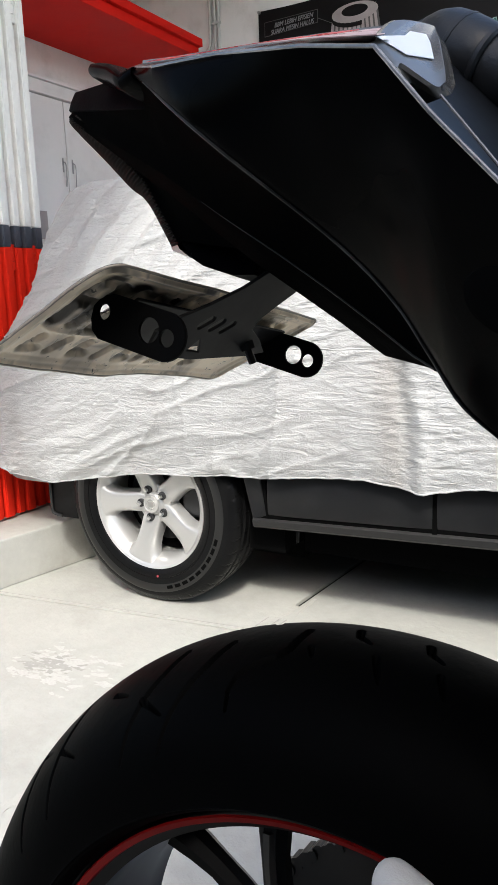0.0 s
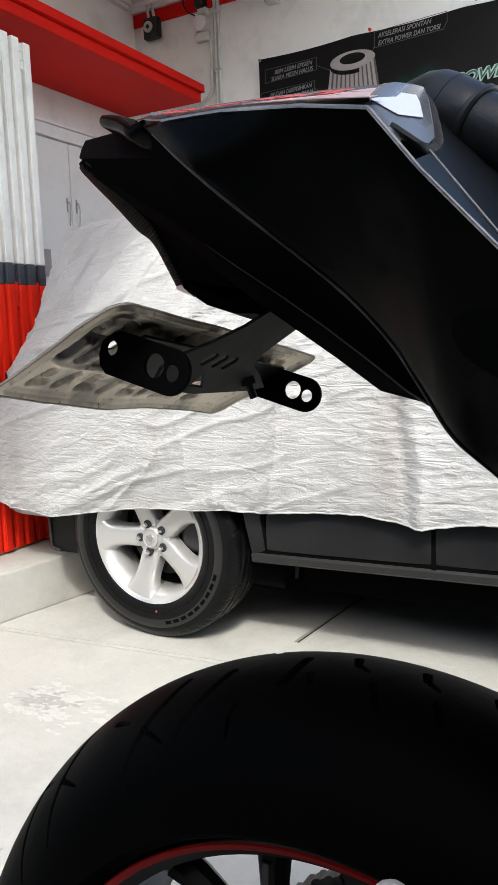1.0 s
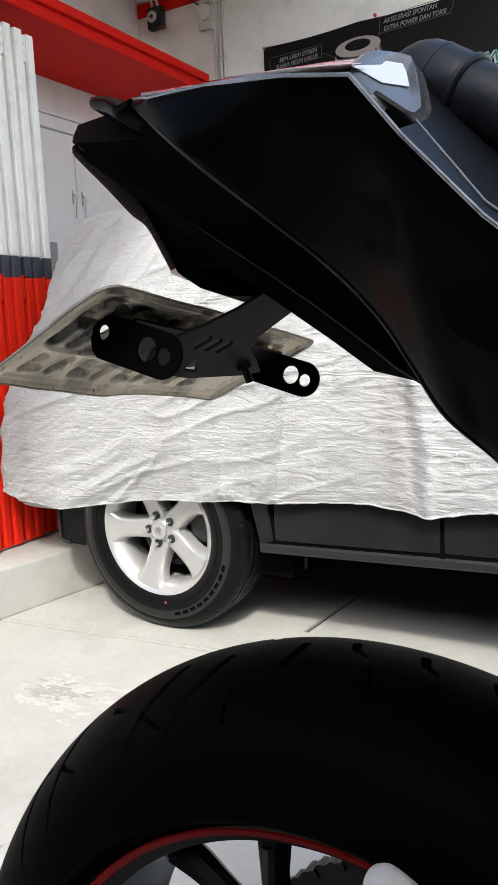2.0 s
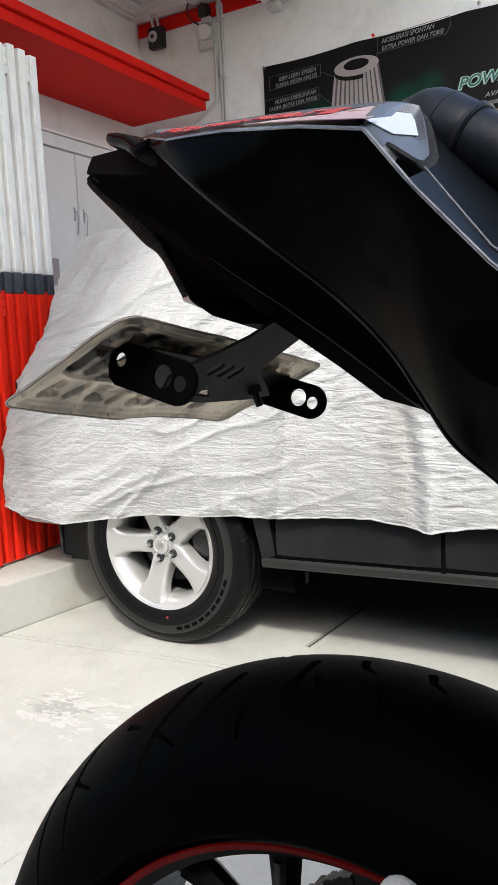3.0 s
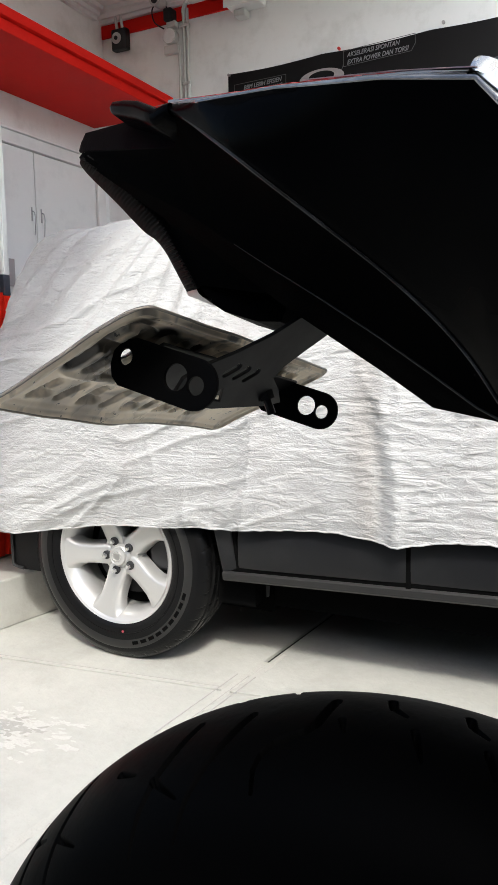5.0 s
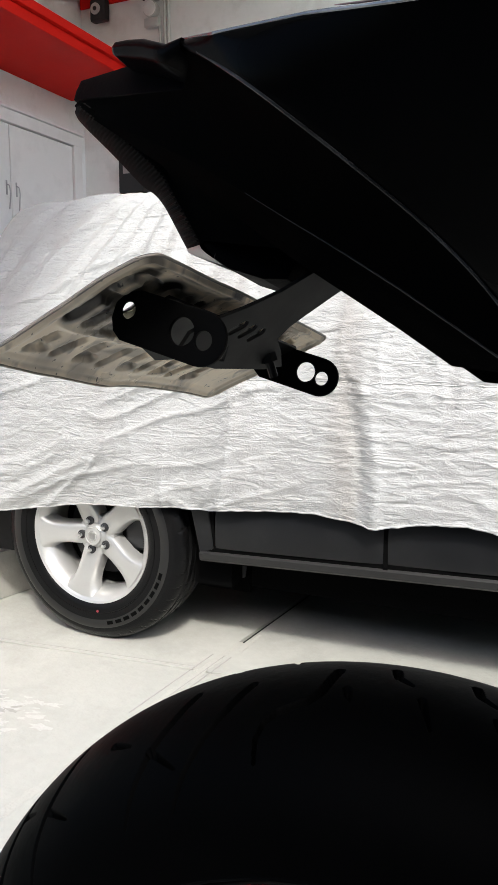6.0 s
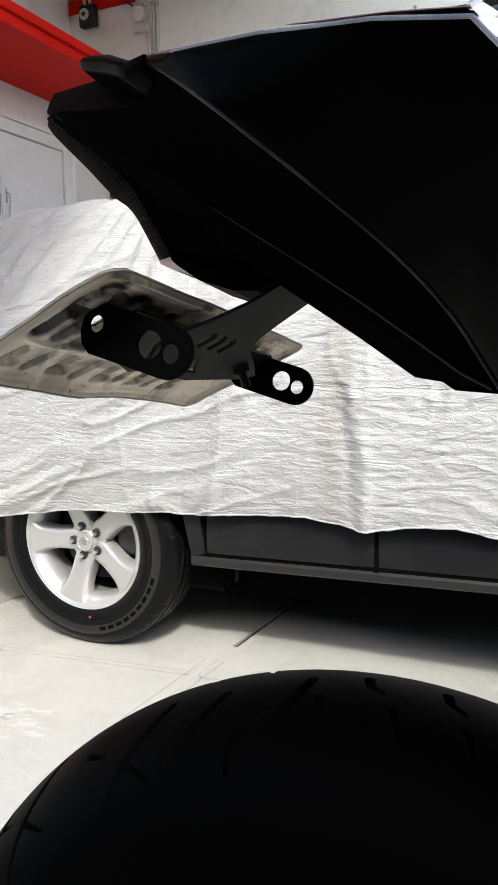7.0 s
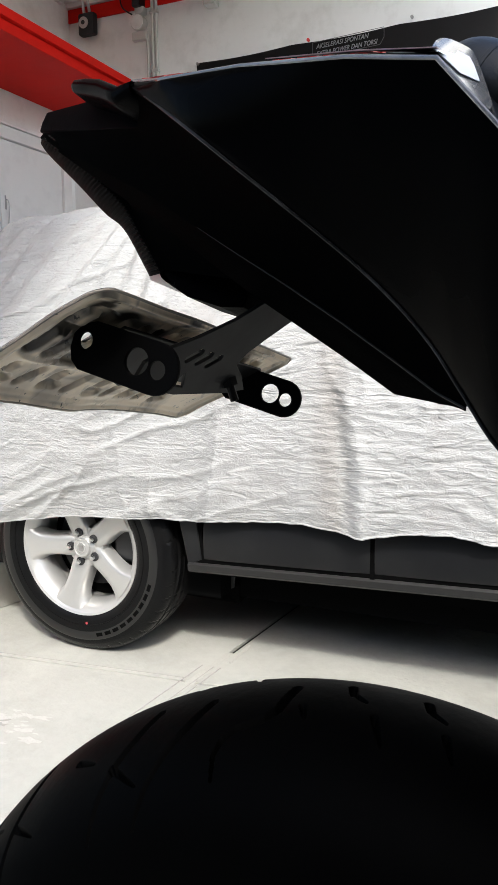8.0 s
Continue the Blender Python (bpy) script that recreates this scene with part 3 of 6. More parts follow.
# ---- the wall's things ----
def wall_bar(x0, z0, x1, z1, w, mat, parent, y=WALL_Y - 0.0145, name="print_line"):
    d = Vector((x1 - x0, z1 - z0))
    n = Vector((-d.y, d.x)).normalized() * w / 2
    a, b = Vector((x0, z0)), Vector((x1, z1))
    return part(name, prism([tuple(a - n), tuple(b - n), tuple(b + n), tuple(a + n)], "y", y, y - 0.0012), mat, parent)


def build_banner():
    ban = tagged(empty("banner", pose(0, 0, 0)), "black vinyl banner with an air filter picture, pinned to the wall", "banner")
    green_haze(BANNER, ((-1.23, 2.24, 0.16, 1.6), (-1.10, 2.33, 0.10, 0.8), (-1.74, 2.27, 0.15, 1.2)))
    nx, nz = 90, 30
    pts = np.zeros((nx + 1, nz + 1, 3))
    for i in range(nx + 1):
        for j in range(nz + 1):
            u, v = i / nx, j / nz
            x = -2.072 + 3.0 * u
            top = 2.612 + 0.055 * u - 0.010 * abs(math.sin(u * math.pi * 5.2))
            z = 1.45 + (top - 1.45) * v
            y = WALL_Y - 0.011 - 0.0025 * math.sin(9 * u + 2 * v) * (0.3 + 0.7 * (1 - v)) * (u > 0.02)
            pts[i, j] = (x, y, z)
    part_mesh("sheet", grid_mesh("sheet", pts, BANNER), ban)
    Y = WALL_Y - 0.0165
    up = lambda x, z, tilt=0.0: pose(x, Y, z, 90, 0, 0) @ Matrix.Rotation(radians(tilt), 4, "Z")
    L = lambda t, x, z, size, w, mat=BANNER_TEXT, sh=0.3, tilt=2.5: lettering("lettering", t, size, up(x, z, tilt), mat, ban, sh, w)
    L("AKSELERASI SPONTAN", -1.357, 2.578, 0.033, 0.285)
    L("EXTRA POWER DAN TORSI", -1.357, 2.541, 0.033, 0.33)
    L("BBM LEBIH EFISIEN", -1.972, 2.512, 0.033, 0.235)
    L("SUARA MESIN HALUS", -1.995, 2.479, 0.033, 0.262)
    L("MUDAH DIBERSIHKAN", -2.003, 2.393, 0.033, 0.262)
    L("TANPA BATAS USIA PAKAI", -2.046, 2.358, 0.033, 0.308)
    tilted = Matrix.Rotation(radians(2.5), 4, "Z")
    lettering("lettering", "POWER DA", 0.075, pose(-0.957, Y, 2.2680, 90, 0, 0) @ tilted, BANNER_PALE, ban, 0.3, 0.436, bold=0.0055)
    lettering("lettering", "POWER DA", 0.075, pose(-0.955, Y - 0.003, 2.2685, 90, 0, 0) @ tilted, BANNER_GREEN, ban, 0.3, 0.428, bold=0.0005)
    L("AVAILABLE", -0.824, 2.205, 0.034, 0.19)
    for k, w in ((0, 0.15), (1, 0.21), (2, 0.13)):
        wall_bar(-0.826, 2.176 - 0.045 * k, -0.826 + w, 2.180 - 0.045 * k, 0.018, BANNER_LINE, ban, Y + 0.001, "print_bar")
    for q in (((-1.377, 2.612), (-0.994, 2.630), (-0.993, 2.583), (-1.013, 2.549), (-1.377, 2.534)),
              ((-2.031, 2.547), (-1.711, 2.553), (-1.712, 2.489), (-2.032, 2.475)),
              ((-2.061, 2.425), (-1.724, 2.434), (-1.725, 2.369), (-2.063, 2.351))):
        for i in range(len(q)):
            a, b = q[i], q[(i + 1) % len(q)]
            wall_bar(*a, *b, 0.0025, BANNER_LINE, ban, Y + 0.001)
    wall_bar(-1.40, 2.49, -1.377, 2.545, 0.0025, BANNER_LINE, ban, Y + 0.001)
    wall_bar(-1.711, 2.51, -1.63, 2.47, 0.0025, BANNER_LINE, ban, Y + 0.001)
    wall_bar(-1.724, 2.395, -1.65, 2.33, 0.0025, BANNER_LINE, ban, Y + 0.001)
    # the printed air filter: pleats, rim, dark mouth and foot
    n = 11
    for i in range(n):
        u0, u1 = i / n, (i + 0.55 + 0.3 * (0.5 - abs(i / n - 0.5))) / n
        bow = lambda u: -0.02 * math.sin(math.pi * u)
        tl, tr = -1.628 + 0.254 * u0, -1.628 + 0.254 * u1
        bl, br = -1.690 + 0.385 * u0, -1.690 + 0.385 * u1
        part("printed_pleat", prism([(bl, 2.03 + bow(u0)), (br, 2.03 + bow(u1)), (tr, 2.485 + bow(u1)), (tl, 2.485 + bow(u0))], "y", Y + 0.002, Y), BANNER_SILVER, ban)
    part("printed_body", prism([(-1.692, 2.03), (-1.303, 2.03), (-1.374, 2.485), (-1.628, 2.485)], "y", Y + 0.0035, Y + 0.0022), BANNER_SHADE, ban)
    part("printed_rim", prism([(x, z) for x, z in circle(-1.501, 2.498, 0.047, 40, 2.72)], "y", Y, Y - 0.001), BANNER_SILVER, ban)
    part("printed_mouth", prism(circle(-1.501, 2.506, 0.027, 40, 2.7), "y", Y - 0.001, Y - 0.002), BANNER, ban)
    part("printed_foot", prism([(-1.70, 2.0), (-1.295, 2.0), (-1.295, 2.04), (-1.70, 2.04)], "y", Y, Y - 0.001), BANNER_SILVER, ban)
    arc = [math.radians(a) for a in range(184, 296, 8)]
    band = [(-1.501 + 0.128 * math.cos(a), 2.496 + 0.047 * math.sin(a)) for a in arc]
    part("printed_band", prism(band + [(x, z - 0.021) for x, z in band[::-1]], "y", Y - 0.0003, Y - 0.0013), BANNER, ban)
    ring = tube([( -1.76 + 0.075 * math.cos(a), Y, 2.23 + 0.075 * math.sin(a)) for a in np.linspace(0, math.pi, 16)], 0.004, 6)
    part("printed_hose", ring, BANNER_SHADE, ban)
    for x, z in ((-2.062, 2.604), (-1.40, 2.628), (-0.851, 2.652)):
        part("pin", tube([(x, Y + 0.002, z), (x, Y - 0.012, z)], 0.008, 10), STICKER_RED if x == -1.40 else STEEL, ban)


def build_wall_fittings():
    y = WALL_Y - 0.014
    c = tagged(empty("conduit", pose(-2.355, y, 2.3)), "pale plastic conduit with a bent branch", "conduit")
    for dx in (0.0, 0.024):
        part("pipe", tube([(dx, 0, -0.9), (dx, 0, 0.66), (dx, -0.004, 0.72)], 0.010, 12), PVC, c, smooth=True)
    part("branch_pipe", tube(smooth_line([(-0.12, 0, 0.515), (-0.055, 0, 0.50), (-0.035, 0, 0.46), (-0.035, 0, 0.26), (-0.05, 0, 0.18), (-0.14, 0, 0.12), (-0.205, 0, 0.06), (-0.215, 0, -0.1)]), 0.009, 10), PVC, c, smooth=True)
    part("top_bend", tube(smooth_line([(0.0, -0.004, 0.70), (0.03, -0.004, 0.77), (0.12, -0.006, 0.795), (0.26, -0.006, 0.80)]), 0.014, 12), PVC, c, smooth=True)
    for z in (-0.05, 0.3, 0.62):
        part("saddle_clip", box(-0.016, 0.04, -0.014, 0.006, z, z + 0.016, 0.003), PVC, c)
    j = tagged(empty("junction_box", pose(-2.44, y, 2.88)), "round plastic junction box with loose cables", "junction box")
    part("box", tube([(0, 0.012, 0), (0, -0.03, 0)], 0.045, 20), PVC, j, smooth=True)
    part("cover", tube([(0, -0.03, 0), (0, -0.036, 0)], 0.040, 20), WALL, j, smooth=True)
    part("side_box", box(-0.045, 0.05, -0.02, 0.012, -0.095, -0.045, 0.006), PVC, j)
    part("plug", box(-0.02, 0.035, -0.06, 0.012, 0.075, 0.145, 0.01), BLACK_PLASTIC, j)
    part("socket", box(-0.015, 0.045, -0.035, 0.012, 0.045, 0.08, 0.006), PVC, j)
    part("cable", tube(smooth_line([(0.0, -0.02, 0.14), (-0.05, -0.03, 0.20), (-0.11, -0.03, 0.17), (-0.105, -0.02, 0.10), (-0.04, -0.02, 0.05)]), 0.004, 8), BLACK_PLASTIC, j, smooth=True)
    t = tagged(empty("hanging_reel", pose(-2.79, y, 2.925)), "black square cable reel with a pale disc, hung on a strap", "reel")
    part("body", box(-0.055, 0.055, -0.045, 0.006, -0.062, 0.062, 0.014), BLACK_PLASTIC, t)
    part("disc", tube([(-0.012, -0.045, 0.005), (-0.012, -0.052, 0.005)], 0.032, 24), PVC, t)
    part("hub", tube([(-0.012, -0.052, 0.005), (-0.012, -0.056, 0.005)], 0.012, 16), BLACK_PLASTIC, t)
    for dx in (-0.032, 0.006):
        part("strap", tube([(dx + 0.01, -0.02, 0.06), (dx, -0.02, 0.12), (dx - 0.012, -0.02, 0.185)], 0.009, 8), PVC, t, smooth=True)
    s = tagged(empty("security_camera", pose(-2.48, 3.93, CEIL_Z)), "small white dome camera under the ceiling", "camera")
    part("base", tube([(0, 0, -0.001), (0, 0, -0.025)], 0.04, 20), PVC, s, smooth=True)
    part("arm", tube([(0, 0, -0.02), (0, -0.03, -0.04)], 0.014, 10), PVC, s, smooth=True)
    part("housing", tube([(0, 0.02, -0.055), (0, -0.06, -0.065)], 0.034, 20), PVC, s, smooth=True)
    part("lens", tube([(0, -0.06, -0.065), (0, -0.064, -0.0655)], 0.02, 16), BLACK_PLASTIC, s)
    b = tagged(empty("cable_trunk", pose(-1.87, y, 2.96)), "boxed-in white pipe duct under the ceiling", "duct")
    part("body", box(-0.16, 0.04, -0.10, 0.012, -0.03, 0.135, 0.008), CEIL, b)
    part("cover", box(-0.17, 0.05, -0.106, -0.101, -0.036, 0.10, 0.004), CEIL, b)
    part("socket", box(-0.13, -0.06, -0.06, 0.01, -0.075, -0.036, 0.008), PVC, b)
    r = tagged(empty("air_pipe", pose(-2.15, 3.88, 3.05)), "grey round duct along the top of the wall", "pipe")
    part("pipe", tube([(-0.1, 0, 0.0), (0.1, 0, 0.005), (0.26, 0, 0.0)], 0.06, 20), PVC, r, smooth=True)
    m = tagged(empty("power_meter", pose(-2.56, y, 1.95)), "black electric meter box on the wall", "meter")
    part("case", box(-0.085, 0.085, -0.08, 0.012, -0.09, 0.11, 0.012), BLACK_PLASTIC, m)
    part("window", box(-0.05, 0.05, -0.085, -0.081, 0.02, 0.08, 0.003), BANNER_SILVER, m)
    part("terminal_cover", box(-0.03, 0.10, -0.06, 0.012, -0.15, -0.095, 0.008), BLACK_PLASTIC, m)


# ---- the car ----
def car_wheel():
    """A five-spoke wheel with its centre at the origin; the outer face looks to -y."""
    w = empty("wheel")
    prof = [(0.222, 0.10), (0.235, 0.112), (0.29, 0.116), (0.333, 0.106), (0.352, 0.088), (0.360, 0.06), (0.362, 0.0), (0.360, -0.06), (0.352, -0.088), (0.333, -0.106), (0.318, -0.113), (0.29, -0.117), (0.262, -0.1165), (0.246, -0.114), (0.233, -0.108), (0.222, -0.098), (0.218, -0.085)]
    fine = [Vector((r, y, 0)) for r, y in prof]
    fine = smooth_line(fine, 6)
    n = 396
    pts = np.zeros((n, len(fine), 3))
    for i in range(n):
        a = 2 * math.pi * i / n
        for j, p in enumerate(fine):
            r, y = p.x, p.y
            if r > 0.325:
                # shoulder slots and grooves of the tread
                slot = 0.0024 if (i + int(abs(y) * 90)) % 9 < 1 and abs(y) > 0.066 and r > 0.342 else 0.0
                groove = 0.007 if min(abs(abs(y) - 0.058), abs(abs(y) - 0.02)) < 0.006 else 0.0
                zig = 0.002 if (i % 12) < 1 and abs(y) < 0.055 else 0.0
                r -= max(slot, groove, zig)
            pts[i, j] = (r * math.cos(a), y, r * math.sin(a))
    ty = part_mesh("tyre", grid_mesh("tyre", pts, TYRE, closed_u=True), w)
    ty.data.set_sharp_from_angle(angle=radians(18))
    part("sidewall_ring", revolve([(0.2585, -0.1165), (0.2590, -0.1185), (0.2600, -0.1185), (0.2605, -0.1165)], 120), TYRE, ty)
    # sidewall's lit sheen as a lighter, glossier band, and dark raised marks on it
    part("sidewall_sheen", revolve([(0.281, -0.1166), (0.2825, -0.1176), (0.300, -0.1172), (0.3105, -0.1160), (0.312, -0.1148)], 180), SIDEWALL_SHEEN, ty, "lighter band painted for the sidewall's sheen", smooth=True, angle=60)
    for k in range(9):
        a = radians(-74 + 6.9 * k)
        bm = bmesh.new()
        add_box(bm, -0.0120, 0.0120, -0.1182, -0.1155, 0.288, 0.300)
        bmesh.ops.rotate(bm, verts=bm.verts[:], cent=(0, 0, 0), matrix=Matrix.Rotation(math.pi / 2 - a, 3, "Y"))
        part("sidewall_mark", bm, BLACK_LETTER, ty)
    a = radians(-83)
    part("balance_mark", tube([(0.253 * math.cos(a), -0.115, 0.253 * math.sin(a)), (0.253 * math.cos(a), -0.1175, 0.253 * math.sin(a))], 0.0044, 14), RED_DOT, ty, "red paint dot")
    part("rim", revolve([(0.214, -0.09), (0.221, -0.104), (0.229, -0.108), (0.2305, -0.104), (0.226, -0.09), (0.218, -0.07), (0.216, 0.09), (0.228, 0.105), (0.222, 0.107), (0.208, 0.09), (0.196, 0.02), (0.196, -0.05), (0.203, -0.082), (0.214, -0.09)], 120), ALLOY, w, smooth=True)
    # spokes: tapered, dished and flared into the rim
    part("rim_dish", revolve([(0.2215, -0.1035), (0.214, -0.099), (0.200, -0.084), (0.191, -0.062), (0.187, -0.045), (0.188, -0.02), (0.196, 0.0)], 120), ALLOY, w, smooth=True, angle=60)
    prof_r = [0.030, 0.055, 0.075, 0.10, 0.13, 0.16, 0.185, 0.203, 0.2145]
    half = [0.026, 0.034, 0.033, 0.031, 0.031, 0.034, 0.040, 0.048, 0.056]
    wing = [0.004, 0.006, 0.008, 0.009, 0.009, 0.010, 0.014, 0.022, 0.028]
    face = [-0.068, -0.072, -0.076, -0.081, -0.087, -0.092, -0.096, -0.099, -0.1005]
    for k in range(5):
        ang = radians(38 + 72 * k)
        rows = []
        for r, h, g, f in zip(prof_r, half, wing, face):
            row = []
            for t, dy in ((-h - g, 0.052), (-h - g, 0.030), (-h - g * 0.5, 0.014), (-h, 0.003), (-h * 0.86, 0.0), (-h * 0.4, -0.0015), (0.0, -0.0005), (h * 0.4, -0.0015), (h * 0.86, 0.0), (h, 0.003), (h + g * 0.5, 0.014), (h + g, 0.030), (h + g, 0.052)):
                rr = math.sqrt(max(r * r - t * t * 0.9, 0.0004)) if r > 0.17 else r
                row.append((rr * math.cos(ang) - t * math.sin(ang), f + dy, rr * math.sin(ang) + t * math.cos(ang)))
            rows.append(row)
        part("spoke", grid(rows), ALLOY, w, smooth=True, angle=50)
    part("hub", revolve([(0.001, -0.083), (0.034, -0.083), (0.038, -0.080), (0.042, -0.070), (0.070, -0.066), (0.074, -0.05), (0.074, -0.02)], 60), ALLOY, w, smooth=True)
    cap = part("hub_cap", revolve([(0.0005, -0.0900), (0.0265, -0.0900), (0.0275, -0.0915), (0.0305, -0.0910), (0.0325, -0.0875), (0.0328, -0.081)], 40), ALLOY, w, "grey plastic centre cap", smooth=True)
    part("emblem_ring", revolve([(0.0150, -0.0898), (0.0155, -0.0920), (0.0178, -0.0920), (0.0183, -0.0898)], 36), CHROME, cap, smooth=True)
    part("emblem", prism([(-0.009, -0.0095), (0.009, -0.0095), (0.011, 0.0095), (-0.011, 0.0095)], "y", -0.0918, -0.0899, bevel=0.0006), STEEL, cap)
    for k in range(5):
        ang = radians(38 + 72 * k)
        c = Vector((0.0525 * math.cos(ang), 0, 0.0525 * math.sin(ang)))
        part("lug_seat", tube([c + Vector((0, -0.070, 0)), c + Vector((0, -0.0792, 0))], 0.0150, 20), BLACK_PLASTIC, w)
        part("lug_nut", tube([c + Vector((0, -0.076, 0)), c + Vector((0, -0.090, 0)), c + Vector((0, -0.096, 0))], [0.0092, 0.0092, 0.0065], 6), CHROME, w)
    part("brake_disc", revolve([(0.06, 0.0), (0.15, 0.0), (0.15, 0.02), (0.06, 0.02)], 60), BLACK_PLASTIC, w)
    part("backing_plate", revolve([(0.02, 0.03), (0.195, 0.03), (0.195, 0.05)], 60), BLACK_GAP, w)
    part("caliper", box(0.09, 0.17, -0.025, 0.04, -0.05, 0.07, 0.01), BLACK_PLASTIC, w)
    return w


def build_car():
    car = tagged(empty("car", pose(-0.2, 2.9, 0)), "dark grey parked estate car under a dust cover", "car")
    off = Vector((0.2, -2.9, 0))

    def cpart(name, bm, mat, label="", smooth=False):
        bmesh.ops.translate(bm, vec=off, verts=bm.verts[:])
        return part(name, bm, mat, car, label, smooth)

    Y = 1.99
    slope = 0.034
    zs = lambda x: 0.363 + slope * (x + 1.078)
    # sill strip, dark gap line and lower door panels
    sx = [-1.10, -0.4, 0.4, 1.05]
    rows = []
    for x in sx:
        z = zs(x)
        rows.append([(x, Y + 0.10, z - 0.036), (x, Y + 0.012, z - 0.034), (x, Y + 0.001, z - 0.026), (x, Y - 0.003, z - 0.006), (x, Y + 0.004, z), (x, Y + 0.03, z + 0.002)])
    cpart("sill", grid(rows), CAR_SILL, "grey sill strip", smooth=True)
    cpart("sill_gap_line", prism([(-1.09, zs(-1.09) - 0.001), (1.05, zs(1.05) - 0.001), (1.05, zs(1.05) + 0.012), (-1.09, zs(-1.09) + 0.012)], "y", Y + 0.006, Y + 0.08), BLACK_GAP)

    def panel(x0, x1, name):
        rows = []
        for i in range(9):
            x = x0 + (x1 - x0) * i / 8
            z0 = zs(x) + 0.011
            lip = 0.006 if i in (0, 8) else 0.0
            rows.append([(x, Y + 0.03, z0), (x, Y + 0.001 + lip, z0 + 0.002), (x, Y - 0.003 + lip, z0 + 0.012), (x, Y - 0.005 + lip, z0 + 0.06), (x, Y - 0.004 + lip, z0 + 0.10), (x, Y + 0.006 + lip, z0 + 0.14), (x, Y + 0.03 + lip, z0 + 0.3), (x, Y + 0.05 + lip, z0 + 0.5)])
        return cpart(name, grid(rows), CAR_PAINT, "dark grey painted door panel", smooth=True)

    panel(-1.045, -0.5195, "rear_door")
    panel(-0.5065, 1.0, "front_door")
    cpart("door_gap_line", box(-0.52, -0.506, Y + 0.002, Y + 0.03, 0.38, 0.9), BLACK_GAP)
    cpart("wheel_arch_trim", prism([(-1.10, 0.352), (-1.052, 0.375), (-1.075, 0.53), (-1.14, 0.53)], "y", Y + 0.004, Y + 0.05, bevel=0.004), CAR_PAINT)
    cpart("arch_gap_line", prism([(-1.0515, 0.372), (-1.045, 0.372), (-1.06, 0.60), (-1.081, 0.60)], "y", Y + 0.004, Y + 0.05), BLACK_GAP)
    # rear bumper corner and its flap
    bump = []
    for i in range(10):
        a = math.pi / 2 * i / 9
        x, y = -2.10 - 0.25 * math.sin(a), Y + 0.02 + 0.28 * (1 - math.cos(a))
        bump.append([(x + 0.03, y + 0.06, 0.385), (x, y, 0.392), (x - 0.012, y - 0.008, 0.43), (x - 0.015, y - 0.01, 0.52), (x, y, 0.62)])
    bump = [[(-1.93, Y + 0.08, 0.385), (-1.93, Y + 0.02, 0.392), (-1.93, Y + 0.012, 0.43), (-1.93, Y + 0.01, 0.52), (-1.93, Y + 0.02, 0.62)]] + bump
    cpart("rear_bumper", grid(bump), material("bumper_grey_paint", (0.34, 0.335, 0.32), 0.45, var=0.1, scale=10), "grey bumper corner", smooth=True)
    flap = [(-1.985, 0.44), (-1.985, 0.295), (-1.975, 0.272), (-1.95, 0.266), (-1.79, 0.268), (-1.79, 0.44)]
    cpart("mud_flap", prism(flap, "y", Y + 0.012, Y + 0.024, bevel=0.003), TYRE)
    cpart("mud_flap_edge", tube(smooth_line([(-1.978, Y + 0.008, 0.44), (-1.978, Y + 0.008, 0.30), (-1.968, Y + 0.008, 0.278), (-1.93, Y + 0.008, 0.272)]), 0.006, 8), CAR_SILL, smooth=True)
    cpart("jack_flap", prism([(-1.075, 0.34), (-1.075, 0.215), (-1.02, 0.235), (-1.01, 0.34)], "y", 2.16, 2.168, bevel=0.002), BLACK_PLASTIC)
    # underbody, black blocks at the arch and the body that carries the cover
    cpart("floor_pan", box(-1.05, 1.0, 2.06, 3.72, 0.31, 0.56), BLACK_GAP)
    # two black blocks added to keep sun off the floor behind the tyre
    cpart("arch_sun_block", box(-1.165, -1.03, 2.08, 2.222, 0.225, 0.58), BLACK_GAP)
    cpart("inner_sun_block", box(-1.42, -1.03, 2.225, 2.335, 0.16, 0.6), BLACK_GAP)
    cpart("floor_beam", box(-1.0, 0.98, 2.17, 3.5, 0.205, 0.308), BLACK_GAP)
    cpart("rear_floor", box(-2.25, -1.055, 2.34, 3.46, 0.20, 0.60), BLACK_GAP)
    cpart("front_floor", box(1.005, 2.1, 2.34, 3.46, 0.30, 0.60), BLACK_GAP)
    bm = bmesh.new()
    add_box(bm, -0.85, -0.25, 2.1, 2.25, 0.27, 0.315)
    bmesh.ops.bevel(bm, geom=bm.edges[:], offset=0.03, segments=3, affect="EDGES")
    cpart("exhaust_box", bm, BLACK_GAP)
    bm = bmesh.new()
    add_box(bm, -2.28, 2.1, 2.06, 3.74, 0.70, 1.0)
    add_box(bm, -1.9, 0.9, 2.3, 3.5, 1.0, 1.42)
    bmesh.ops.bevel(bm, geom=bm.edges[:], offset=0.06, segments=3, affect="EDGES")
    cpart("body", bm, CAR_PAINT)
    w = car_wheel()
    w.parent = car
    w.location = Vector((-1.516, 2.096, 0.358)) + off
    for x, y, turn in ((1.10, 2.096, 0), (-1.516, 3.70, 180), (1.10, 3.70, 180)):
        c = copy_thing(w, pose(x, y, 0.358, 0, 0, turn))
        c.parent = car
        c.location = Vector((x, y, 0.358)) + off
    return car


